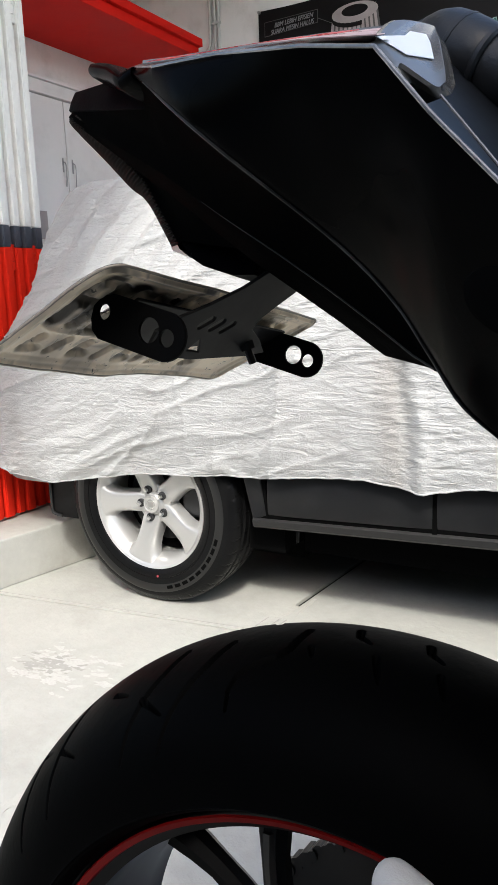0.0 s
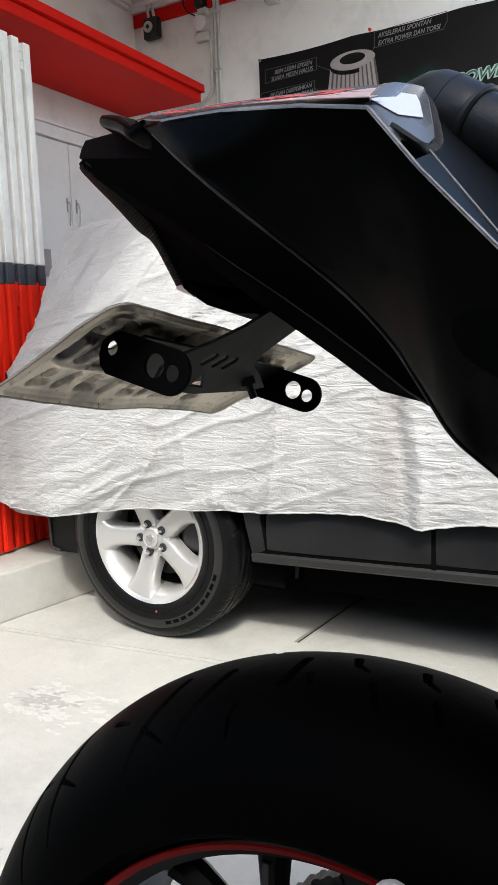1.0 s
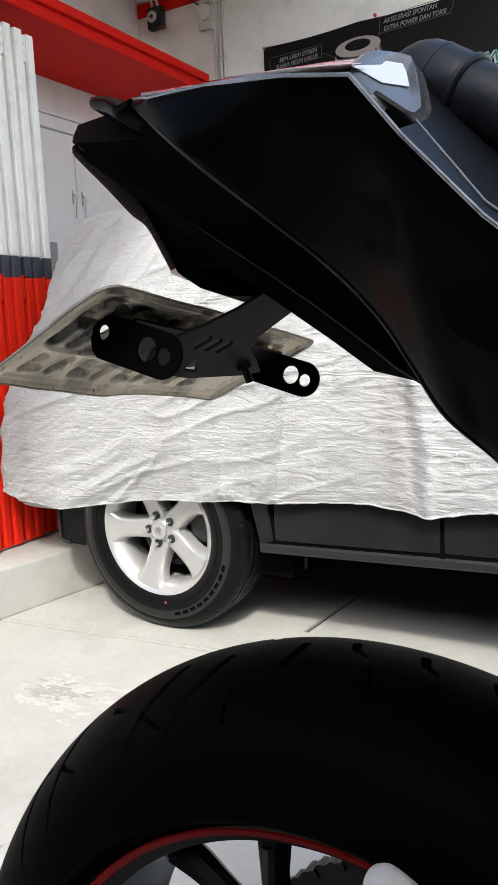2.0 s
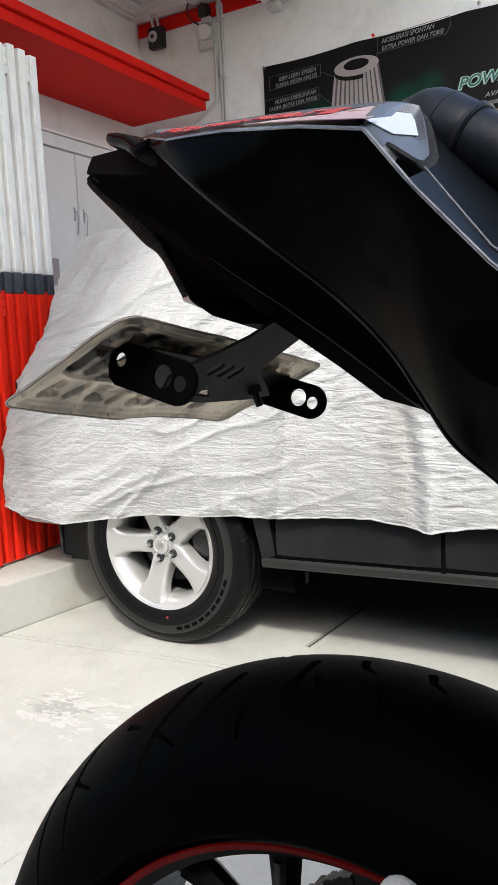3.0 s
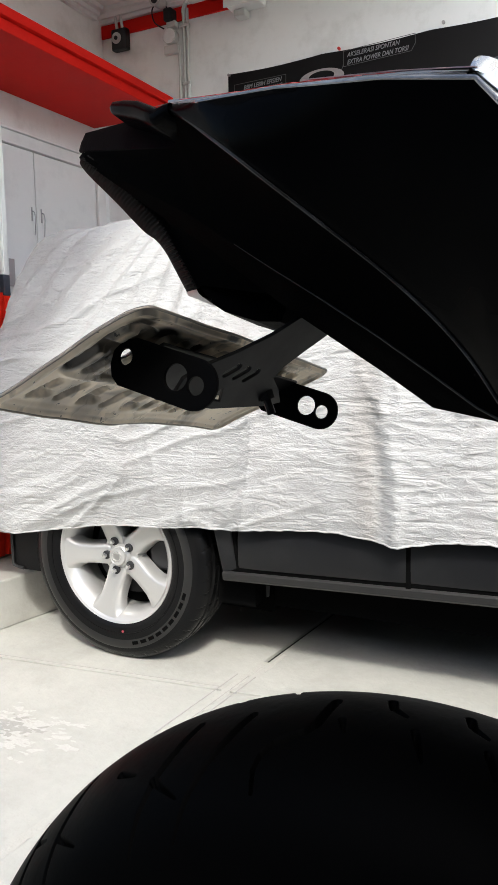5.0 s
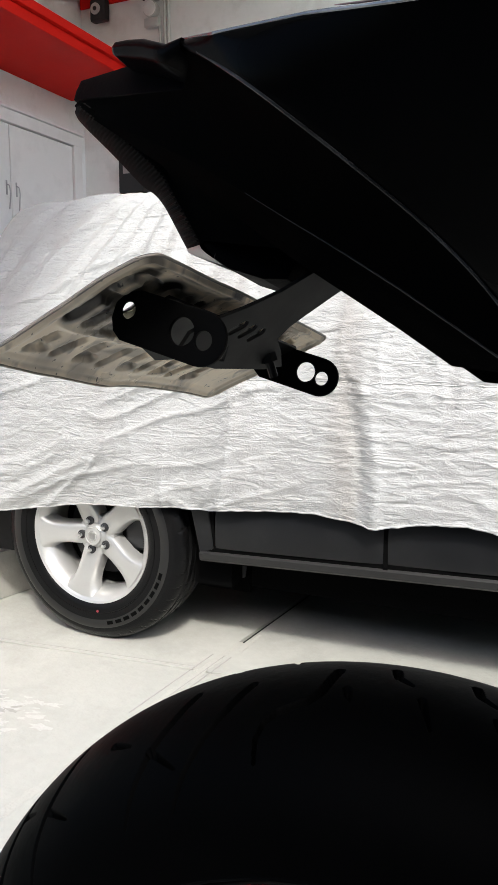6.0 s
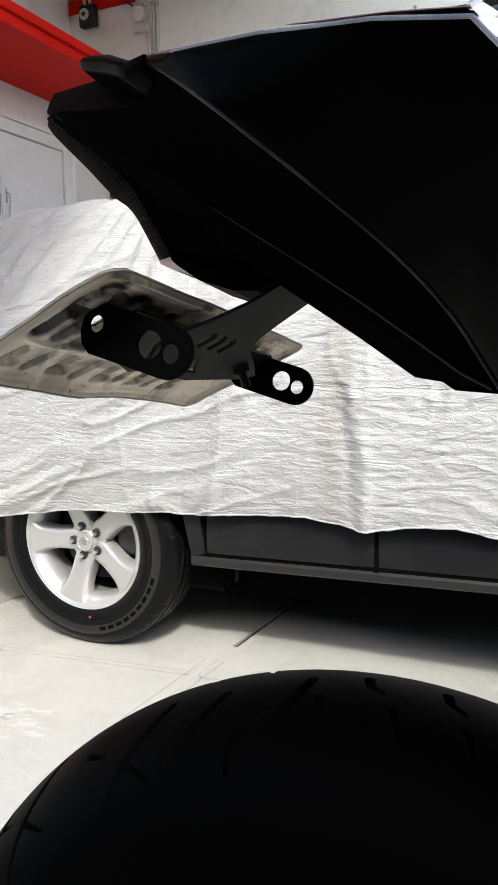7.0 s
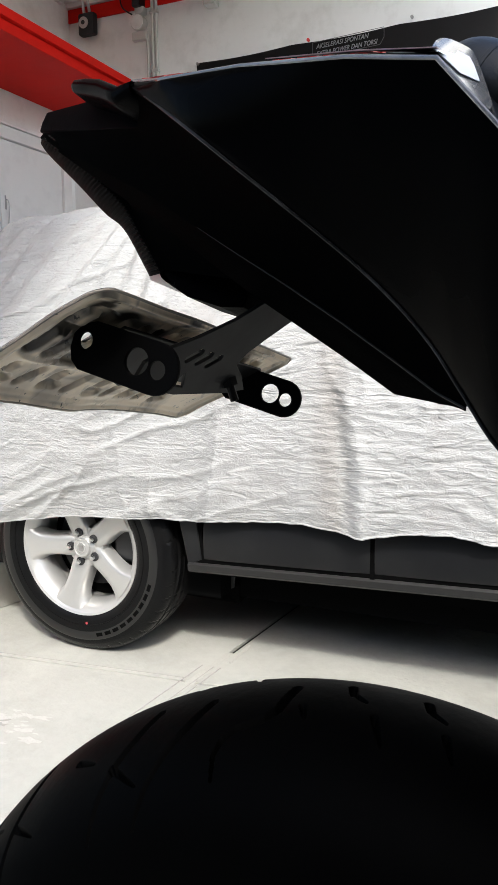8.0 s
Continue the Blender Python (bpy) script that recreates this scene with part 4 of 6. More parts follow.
def build_cover():
    XF, YN, YF = 2.25, 1.94, 3.86
    hem_x = np.array([-2.6, -2.2, -2.05, -1.9, -1.79, -1.49, -1.21, -0.95, -0.70, -0.60, -0.54, -0.376, -0.28, -0.19, 2.5])
    hem_z = np.array([0.45, 0.445, 0.425, 0.413, 0.428, 0.476, 0.490, 0.508, 0.523, 0.515, 0.503, 0.528, 0.532, 0.518, 0.55])
    # profile: share of height, inset of the sides, inset of the rear, corner radius
    prof = np.array([
        (0.00, 0.020, 0.13, 0.22), (0.07, 0.004, 0.09, 0.26), (0.225, -0.008, 0.10, 0.30), (0.33, -0.004, 0.14, 0.30), (0.415, 0.002, 0.19, 0.30), (0.50, 0.014, 0.25, 0.30), (0.593, 0.045, 0.31, 0.30),
        (0.68, 0.08, 0.335, 0.30), (0.754, 0.115, 0.35, 0.30), (0.82, 0.15, 0.36, 0.31), (0.865, 0.18, 0.385, 0.32), (0.895, 0.23, 0.43, 0.33), (0.92, 0.30, 0.50, 0.34), (0.945, 0.41, 0.62, 0.34), (0.97, 0.60, 0.9, 0.30), (0.99, 0.80, 1.4, 0.14), (1.0, 0.93, 1.8, 0.02)])
    # the crown lies a little lower, with a fuller shoulder
    prof[:, 0] = np.interp(prof[:, 0], [0, 0.865, 1.0], [0, 0.950, 1.0])
    # even steps along the drape
    zz = prof[:, 0] * 1.22
    arc = np.concatenate([[0], np.cumsum(np.hypot(np.diff(zz), np.diff(prof[:, 1])))])
    lev = np.concatenate([np.linspace(0, arc[11], 180), np.linspace(arc[11], arc[-1], 51)[1:]])
    prof_i = [np.interp(lev, arc, prof[:, k]) for k in range(4)]
    # soften the profile's corners
    ker = np.hanning(21)
    ker /= ker.sum()
    for k in range(4):
        p = np.pad(prof_i[k], 10, mode="edge")
        prof_i[k] = np.convolve(p, ker, "valid")
    # stations round the outline: near side, rear corner, rear, far corner, far side, front
    ns = np.concatenate([np.linspace(0, 0.28, 40)[:-1], np.linspace(0.28, 1, 460)])
    segs = [("near", ns), ("c1", np.linspace(0, 1, 70)[1:]), ("rear", np.linspace(0, 1, 40)[1:]), ("c2", np.linspace(0, 1, 14)[1:]), ("far", np.linspace(0, 1, 50)[1:]), ("front", np.linspace(0, 1, 12)[1:])]
    rings, norms, arcs = [], [], []
    for f, si, ri, r in zip(*prof_i):
        xr, yn, yf, xf = -2.43 + ri, YN + si, YF - si, XF - ri * 0.8
        pts, nor = [], []
        for kind, t in segs:
            o, z = np.ones_like(t), np.zeros_like(t)
            if kind == "near":
                pts.append(np.stack([xf + (xr + r - xf) * t, yn * o], 1)); nor.append(np.stack([z, -o], 1))
            elif kind == "c1":
                a = math.pi / 2 * t
                pts.append(np.stack([xr + r - r * np.sin(a), yn + r - r * np.cos(a)], 1)); nor.append(np.stack([-np.sin(a), -np.cos(a)], 1))
            elif kind == "rear":
                pts.append(np.stack([xr * o, yn + r + (yf - yn - 2 * r) * t], 1)); nor.append(np.stack([-o, z], 1))
            elif kind == "c2":
                a = math.pi / 2 * t
                pts.append(np.stack([xr + r - r * np.cos(a), yf - r + r * np.sin(a)], 1)); nor.append(np.stack([-np.cos(a), np.sin(a)], 1))
            elif kind == "far":
                pts.append(np.stack([xr + r + (xf - xr - r) * t, yf * o], 1)); nor.append(np.stack([z, o], 1))
            else:
                pts.append(np.stack([xf * o, yf + (yn - yf) * t], 1)[:-1]); nor.append(np.stack([o, z], 1)[:-1])
        p = np.concatenate(pts)
        rings.append(p)
        norms.append(np.concatenate(nor))
        arcs.append(np.concatenate([[0], np.cumsum(np.hypot(*np.diff(p, axis=0).T))]))
    P, N = np.array(rings), np.array(norms)
    A = np.tile(arcs[40], (len(lev), 1)) - 2.2  # arc length along the outline
    B = np.tile(lev[:, None], (1, P.shape[1]))
    hem = np.interp(P[0, :, 0], hem_x, hem_z)
    hem = hem + 0.006 * (vnoise(arcs[40] * 9, arcs[40] * 0 + 3) - 0.5) + 0.004 * (vnoise(arcs[40] * 40, arcs[40] * 0 + 8) - 0.5)
    f = prof_i[0][:, None]
    crown = 1.497 + 0.03 * np.clip((P[:, :, 0] + 2.0) / 1.2, 0, 1)
    Z = hem[None, :] + f * (crown - hem[None, :])
    # wrinkles: fine crumple lying along the side, slow folds hanging down, slanted folds at the rear quarter
    X = P[:, :, 0]
    wx, wy = 0.10 * (vnoise(A * 5 + 11, B * 5) - 0.5), 0.05 * (vnoise(A * 6, B * 6 + 31) - 0.5)
    a, b = A + wx, B + wy
    rear = np.clip((-X - 0.95) / 0.6, 0, 1)
    slant = b + 0.55 * rear * a
    crump = 0.5 * ridged(a * 11, slant * 40) ** 2 + 0.4 * ridged(a * 19 + 5, slant * 66 + 9) ** 2 + 0.25 * ridged(a * 34 + 2, b * 52 + 4) ** 2
    patch = 0.35 + 0.65 * vnoise(A * 2.6 + 3, B * 4.0 + 7)
    hang = (vnoise(a * 6.5 + 2, b * 0.9) - 0.5) * np.clip(1.2 - rear, 0.2, 1)
    sweep = ridged(a * 2.2 + b * 3.2 + 1.7, b * 1.1 - a * 0.6) ** 3 * rear
    streak = ridged(a * 8.0 + b * 5.0 + 3.1, b * 1.3 - a * 0.9) ** 3 * rear
    streak2 = ridged(a * 5.0 + b * 15.0 + 1.3, b * 1.5 - a * 1.4 + 6) ** 3 * np.clip((-X - 0.5) / 0.7, 0, 1)
    fall = ridged(a * 9.0 + 4, b * 1.1 + 2) ** 4 * np.clip(1.1 - rear, 0.1, 1)
    high = np.clip((Z - 0.98) / 0.25, 0, 1) * np.clip((-X - 0.5) / 0.5, 0, 1)
    bands = np.sin(2 * math.pi * (A * 9.5 + B * 2.2 + 1.3 * vnoise(A * 3 + 4, B * 2.5)))
    D = 0.0095 * crump * patch * (1 - 0.4 * high) + 0.028 * hang + 0.010 * fall + 0.010 * sweep + 0.012 * streak + 0.011 * streak2 + 0.0085 * bands * high * (0.4 + vnoise(A * 5, B * 3 + 2))
    D += 0.007 * ridged(a * 15 + 2, b * 12) ** 2 * np.exp(-B * 14)
    # one deep hanging fold, and the stitched seam with its puckers
    fold_x = -0.60 + 0.02 * np.sin(B * 9)
    D -= 0.016 * np.exp(-((X - fold_x) / 0.028) ** 2) * (N[:, :, 1] < -0.5) * np.clip(1.2 - B * 1.4, 0, 1) * np.clip(0.35 + B * 6, 0, 1)
    D += 0.010 * np.exp(-((X - fold_x - 0.05) / 0.024) ** 2) * (N[:, :, 1] < -0.5) * np.clip(1.2 - B * 1.4, 0, 1) * np.clip(0.35 + B * 6, 0, 1)
    seam = np.abs(Z - 0.907)
    D -= 0.005 * np.exp(-(seam / 0.004) ** 2) * (0.3 + vnoise(A * 30, B * 0 + 4))
    D += 0.011 * np.exp(-((Z - 0.885) / 0.026) ** 2) * (vnoise(A * 46, B * 3) - 0.3)
    roof_seam = np.abs(B - arc[11] * 0.965)
    D -= 0.004 * np.exp(-(roof_seam / 0.005) ** 2)
    # sag of the drape below the body towards the hem
    D += 0.012 * np.sin(A * 3.1 + 1) * np.exp(-B * 6)
    up = np.clip((prof_i[0][:, None] - 0.78) / 0.2, 0, 1)
    Pxyz = np.stack([P[:, :, 0] + N[:, :, 0] * D * (1 - up), P[:, :, 1] + N[:, :, 1] * D * (1 - up), Z + D * up], -1)
    # the roof: rows of cloth that run in from the last ring to its middle line
    last = Pxyz[-1]
    mid = last.copy()
    mid[:, 1] = (YN + YF) / 2
    mid[:, 0] = np.clip(last[:, 0], -1.2, 1.6)
    mid[:, 2] = last[:, 2].mean() + 0.012
    caps = [last * (1 - k) + mid * k for k in (0.25, 0.5, 0.75, 1.0)]
    sheet = np.concatenate([Pxyz, np.array(caps)])
    me = grid_mesh("sheet", sheet, CLOTH, closed_v=True)
    cov = tagged(empty("car_cover", pose(-0.2, 2.9, 0.45)), "pale grey crumpled fabric cover draped over the parked car", "car cover")
    me.transform(Matrix.Translation((0.2, -2.9, -0.45)))
    part_mesh("sheet", me, cov)
    # stitched seam along the sides and rear
    cols = range(30, 620, 3)
    picks = [int(np.argmin(np.abs(Z[:150, c] - 0.907))) for c in cols]
    seam_line = [(Pxyz[r, c, 0] + N[r, c, 0] * 0.0004 + 0.2, Pxyz[r, c, 1] + N[r, c, 1] * 0.0004 - 2.9, Pxyz[r, c, 2] - 0.45) for r, c in zip(picks, cols)]
    part("stitched_seam", tube(seam_line, 0.0022, 6), CLOTH, cov, smooth=True)
    # rolled hem round the lower edge
    line = [(x + 0.2, y - 2.9, z - 0.45) for x, y, z in Pxyz[0][::3]]
    part("hem", tube(line + line[:1], 0.0030, 6, caps=False), CLOTH, cov, smooth=True)


# ---- the motorcycle ----
LEAN = -9.0
BIKE = pose(0, 0.43, 1.10, LEAN, 0, 0)
MID = 0.02


def mirror_rows(rows):
    return [[(x, 2 * MID - y, z) for x, y, z in r] for r in rows]


def resample(table, xs, sharp=True):
    """Smooth stations between those given: each row is x and a list of (y, z). With sharp the first line keeps its corners."""
    tx = np.array([t[0] for t in table])

    def curve(v, x, straight):
        v = np.array(v)
        if straight:
            return float(np.interp(x, tx, v))
        d = np.diff(v) / np.diff(tx)
        same = d[:-1] * d[1:] > 0
        m = np.concatenate([[d[0]], np.where(same, 2 * d[:-1] * d[1:] / np.where(same, d[:-1] + d[1:], 1.0), 0.0), [d[-1]]])
        k = int(np.clip(np.searchsorted(tx, x) - 1, 0, len(tx) - 2))
        h = tx[k + 1] - tx[k]
        s = min(max((x - tx[k]) / h, 0.0), 1.0)
        return float((2 * s ** 3 - 3 * s * s + 1) * v[k] + (s ** 3 - 2 * s * s + s) * h * m[k] + (3 * s * s - 2 * s ** 3) * v[k + 1] + (s ** 3 - s * s) * h * m[k + 1])

    out = []
    for x in xs:
        x = float(x)
        out.append([(x, curve([t[1][k][0] for t in table], x, sharp and k == 0), curve([t[1][k][1] for t in table], x, sharp and k == 0)) for k in range(len(table[0][1]))])
    return out


def bike_tyre(bike):
    C = Vector((-0.1212, MID, -0.5504))
    K = 0.974
    rim_line = [(0.205, -0.062), (0.214, -0.068), (0.2225, -0.071), (0.2235, -0.067), (0.218, -0.058), (0.212, -0.03), (0.208, 0.0), (0.212, 0.03), (0.218, 0.058), (0.2235, 0.067), (0.2225, 0.071), (0.214, 0.068), (0.205, 0.062), (0.202, 0.03), (0.198, 0.0), (0.202, -0.03), (0.205, -0.062)]
    wheel = part("wheel_rim", revolve([(r * K, y * 0.93) for r, y in rim_line], 160), RIM_BLACK, bike, smooth=True)
    wheel.location = C
    for s in (-1, 1):
        part("rim_tape", revolve([(0.2125 * K, s * 0.0650), (0.2132 * K, s * 0.0695), (0.2175 * K, s * 0.0725), (0.2185 * K, s * 0.0710)], 160), RIM_RED, wheel, "red rim tape", smooth=True)
    # tyre cross-section: rounded crown, 180 wide
    sec = []
    us = np.concatenate([np.linspace(-1, -0.62, 26)[:-1], np.linspace(-0.62, 0.2, 230), np.linspace(0.2, 1, 60)[1:]])
    for u in us:
        ang = u * radians(118)
        y = 0.0845 * math.sin(ang) if abs(ang) < math.pi / 2 else 0.0845 * math.copysign(1, ang) * (1 - 1.45 * (1 - math.cos(abs(ang) - math.pi / 2)))
        r = 0.2242 + 0.0788 * math.cos(ang) if abs(ang) < math.pi / 2 else 0.2242 - 0.019 * math.sin(abs(ang) - math.pi / 2)
        sec.append((r, y, u))
    r_a, y_a, u_a = (np.array(v) for v in zip(*sec))
    # angle: fine where the tread shows, coarser elsewhere; 90 is the top
    th = np.concatenate([np.linspace(62, 162, 760), np.linspace(162, 422, 200)[1:-1]])
    T, U = np.meshgrid(th, u_a, indexing="ij")
    # grooves as lines of (degrees, share of the half section), with half widths in mm
    cuts = [([(98.2, -0.05), (98.6, -0.13), (98.9, -0.19), (100.0, -0.23), (101.6, -0.254), (103.2, -0.28), (104.4, -0.32), (105.0, -0.37), (104.8, -0.45)], 2.6)]
    for t0 in (107.5, 114.7, 132.5, 141.0):
        cuts.append(([(t0, -0.13), (t0 + 2.0, -0.25), (t0 + 4.2, -0.35), (t0 + 6.2, -0.454), (t0 + 7.9, -0.57)], 2.3))
    for t0, l in ((96.4, 0.055), (88.6, 0.11), (81.3, 0.09), (73.5, 0.1)):
        cuts.append(([(t0, -0.165), (t0 - 14 * l, -0.165 - l)], 1.8))
    for t0 in (119.2, 136.5):
        cuts.append(([(t0, -0.345), (t0 - 4, -0.435)], 1.8))
    for t0 in (125.7, 143.0):
        cuts.append(([(t0, -0.246), (t0 - 3.2, -0.29)], 1.8))
    for t0 in (91.7, 83.4, 75.2, 67.5):
        cuts.append(([(t0 + 0.6, 0.0), (t0, -0.06), (t0 - 1.7, -0.095)], 2.4))
    for t0 in (104.0, 112.0, 120.0, 128.5, 137.0):
        cuts.append(([(t0, 0.06), (t0 + 2.0, 0.16), (t0 + 4.2, 0.3)], 2.3))
    G = np.zeros_like(T)
    for line, half in cuts:
        lo, hi = min(p[0] for p in line) - 2, max(p[0] for p in line) + 2
        rows = np.where((th > lo) & (th < hi))[0]
        if len(rows) == 0:
            continue
        a0, a1 = rows[0], rows[-1] + 1
        px, py = T[a0:a1] * 5.4, U[a0:a1] * 162.0
        best = np.full(px.shape, 99.0)
        m = len(line) - 1
        for k in range(m):
            (t0, u0), (t1, u1) = line[k], line[k + 1]
            x0, y0, x1, y1 = t0 * 5.4, u0 * 162, t1 * 5.4, u1 * 162
            dx, dy = x1 - x0, y1 - y0
            s = np.clip(((px - x0) * dx + (py - y0) * dy) / (dx * dx + dy * dy), 0, 1)
            taper = 1.0 - 0.65 * ((k + s) / m) ** 2
            best = np.minimum(best, np.hypot(px - x0 - s * dx, py - y0 - s * dy) / taper)
        G[a0:a1] = np.maximum(G[a0:a1], np.clip((half + 0.6 - best) / 1.2, 0, 1))
    R = r_a[None, :] - 0.0055 * G + 0.0001 * (vnoise(T * 1.5, U * 40) - 0.5)
    # moulded ring on the sidewall
    ring = np.exp(-((np.abs(U) - 0.80) / 0.012) ** 2)
    Yd = y_a[None, :] + np.sign(U) * 0.0010 * ring
    a = np.radians(T)
    pts = np.stack([R * np.cos(a), Yd + 0 * T, R * np.sin(a)], -1)
    # close the gap between last and first angle
    ty = part_mesh("tyre", grid_mesh("tyre", pts, BIKE_RUBBER, closed_u=True), bike)
    ty.data.set_sharp_from_angle(angle=radians(40))
    ty.location = C
    # spokes: five pairs of bowed blades
    for k in range(5):
        for s in (-1, 1):
            a0 = radians(123.5 + 72 * k)
            line = []
            rad = []
            for q in range(9):
                t = q / 8
                r = 0.045 + 0.150 * t
                ang = a0 + s * radians(2 + 13 * t ** 1.5)
                line.append((r * math.cos(ang), s * 0.006, r * math.sin(ang)))
                rad.append(0.0112 - 0.002 * t + 0.016 * max(0.0, t - 0.75))
            blade = part("spoke", tube(line, rad, 8), RIM_BLACK, wheel, smooth=True)
            if s < 0:
                part("spoke_face", tube([(x, y - 0.009, z) for x, y, z in line[3:8]], 0.0045, 6), CHAIN, blade, "bare machined face")
    part("hub", revolve([(0.0, -0.055), (0.04, -0.055), (0.05, -0.045), (0.052, 0.045), (0.04, 0.055), (0.0, 0.055)], 40), RIM_BLACK, wheel, smooth=True)
    CR = 0.118
    # sprocket with teeth and the chain round it, on the far side
    spr = prism([((CR - 0.002 + (0.004 if i % 2 else -0.003)) * math.cos(math.pi * i / 43), (CR - 0.002 + (0.004 if i % 2 else -0.003)) * math.sin(math.pi * i / 43)) for i in range(86)], "y", 0.085, 0.091)
    part("sprocket", spr, CHAIN, wheel)
    # chain: round the sprocket, then the upper run forward
    pathc = [(CR * math.cos(t), CR * math.sin(t)) for t in np.arange(math.radians(260), math.radians(90), -0.0127 / CR)]
    pathc += [(0.0127 * i, CR - 0.0006 * i) for i in range(1, 40)]
    for i, (x, z) in enumerate(pathc[:-1]):
        x2, z2 = pathc[i + 1]
        link = bmesh.new()
        for q in (0.0, 0.5):
            c = Vector((x + (x2 - x) * q, 0.088, z + (z2 - z) * q))
            r = bmesh.ops.create_cone(link, cap_ends=True, segments=10, radius1=0.0058 - 0.0014 * (q > 0), radius2=0.0058 - 0.0014 * (q > 0), depth=0.014 + 0.004 * (i % 2))
            bmesh.ops.rotate(link, verts=r["verts"], cent=(0, 0, 0), matrix=Matrix.Rotation(math.pi / 2, 3, "X"))
            bmesh.ops.translate(link, vec=c, verts=r["verts"])
        part("chain_link", link, CHAIN, wheel)
    return C


def build_bike():
    bike = tagged(empty("motorcycle", BIKE), "black sports motorcycle with a high tail and red rim tape", "motorcycle")
    C = bike_tyre(bike)
    # ---- side fairings of the tail: edge, swell, crease
    edge_x, edge_y, edge_z = zip((-0.268, -0.066, 0.083), (-0.235, -0.094, 0.067), (-0.200, -0.124, 0.049), (-0.150, -0.147, 0.036), (-0.100, -0.170, 0.020), (-0.068, -0.180, 0.0095), (-0.048, -0.182, -0.015), (-0.020, -0.184, -0.045), (0.060, -0.190, -0.115), (0.260, -0.190, -0.250))
    crease_line = [(-0.2307, -0.1030, 0.0614), (-0.2054, -0.1181, 0.0426), (-0.1843, -0.1293, 0.0260), (-0.1682, -0.1337, 0.0131), (-0.1548, -0.1341, 0.0024), (-0.1427, -0.1323, -0.0071), (-0.1314, -0.1290, -0.0159), (-0.1205, -0.1249, -0.0244), (-0.1096, -0.1205, -0.0332), (-0.0988, -0.1160, -0.0428), (-0.0877, -0.1121, -0.0538), (-0.0766, -0.1088, -0.0670), (-0.0652, -0.1065, -0.0840), (-0.0507, -0.1041, -0.1051), (-0.0322, -0.1016, -0.1208), (0.06, -0.10, -0.20), (0.26, -0.10, -0.34)]
    side = []
    for x, y, z in crease_line:
        ty_, tz_ = float(np.interp(x, edge_x, edge_y)), float(np.interp(x, edge_x, edge_z))
        swell = 0.10 * abs(tz_ - z)
        side.append((x, [(ty_, tz_), ((ty_ + y) / 2 - swell, (tz_ + z) / 2 + 0.1 * swell), (y, z)]))
    xs = np.unique(np.concatenate([np.linspace(-0.2307, -0.02, 64), [-0.2, -0.15, -0.1, -0.068, -0.048], np.linspace(-0.02, 0.26, 20)]))
    base = resample(side, xs, False)
    base = [[(r[0][0], float(np.interp(r[0][0], edge_x, edge_y)), float(np.interp(r[0][0], edge_x, edge_z)))] + r[1:] for r in base]

    def curved(rows, sub=10):
        """Bow each station's three points into a smooth section."""
        out = []
        for r in rows:
            p, q, s = (Vector(v) for v in r)
            row = []
            for k in range(sub + 1):
                t = k / sub
                row.append(tuple((1 - t) ** 2 * p + 2 * t * (1 - t) * (2 * q - (p + s) / 2) + t * t * s))
            out.append(row)
        return out

    shell = curved(base)
    # a rolled lip closes each fairing edge
    shell = [[(r[0][0], r[0][1] + 0.006, r[0][2] - 0.001), (r[0][0], r[0][1] + 0.0015, r[0][2] + 0.0012)] + r + [(r[-1][0], r[-1][1] + 0.002, r[-1][2] - 0.0012), (r[-1][0], r[-1][1] + 0.008, r[-1][2] + 0.001)] for r in shell]
    for rows in (shell, mirror_rows(shell)):
        fair = part("side_fairing", grid(rows), TAIL_GLOSS, bike, "gloss black side fairing", smooth=True, angle=60)
        part("top_edge", tube([Vector(r[2]) + Vector((0, 0.0004, 0.0002)) for r in rows], 0.0008, 8), EDGE_HIGHLIGHT, fair, "polished edge, its highlight painted pale", smooth=True)
        crease = [Vector(r[-3]) + Vector((0, 0.0003, -0.0004)) for r in rows][5:66]
        part("crease_edge", tube(crease, [0.0003 + 0.0005 * min(1, i / 8, (len(crease) - 1 - i) / 8) for i in range(len(crease))], 8), SCUFFED_LIT_EDGE, fair, "scuffed edge, its highlight painted in", smooth=True)
    # ---- cowl top: from the fairing edge up to the ridge and across
    top = [
        (-0.268, [(-0.064, 0.0835), (-0.045, 0.095), (MID, 0.100)]),
        (-0.235, [(-0.092, 0.068), (-0.058, 0.086), (MID, 0.096)]),
        (-0.200, [(-0.121, 0.051), (-0.068, 0.079), (MID, 0.090)]),
        (-0.150, [(-0.144, 0.038), (-0.078, 0.071), (MID, 0.082)]),
        (-0.100, [(-0.167, 0.022), (-0.092, 0.060), (MID, 0.073)]),
        (-0.085, [(-0.172, 0.0178), (-0.097, 0.0555), (MID, 0.068)]),
        (-0.074, [(-0.1755, 0.0145), (-0.104, 0.0490), (MID, 0.058)]),
        (-0.068, [(-0.177, 0.013), (-0.112, 0.0400), (MID, 0.045)]),
    ]
    xs = np.linspace(-0.268, -0.068, 40)
    rows = []
    for r in resample(top, xs):
        p, q, s = (Vector(v) for v in r)
        row = []
        for k in range(7):
            row.append(tuple(p.lerp(q, k / 6)))
        for k in range(1, 7):
            row.append(tuple(q.lerp(s, k / 6)))
        rows.append(row)
    strip_rows = [r[:7] for r in rows]
    ridge_rows = [[tuple(Vector(r[6]) + Vector((0, 0.0006, -0.003))), tuple(Vector(r[6]) + Vector((0, 0.0008, 0.0022)))] + [tuple(Vector(p) + Vector((0, 0, 0.003))) for p in r[7:]] for r in rows]
    cowl = part("tail_cowl", grid(ridge_rows), TAIL_TOP, bike, "dark grey satin cowl", smooth=True, angle=60)
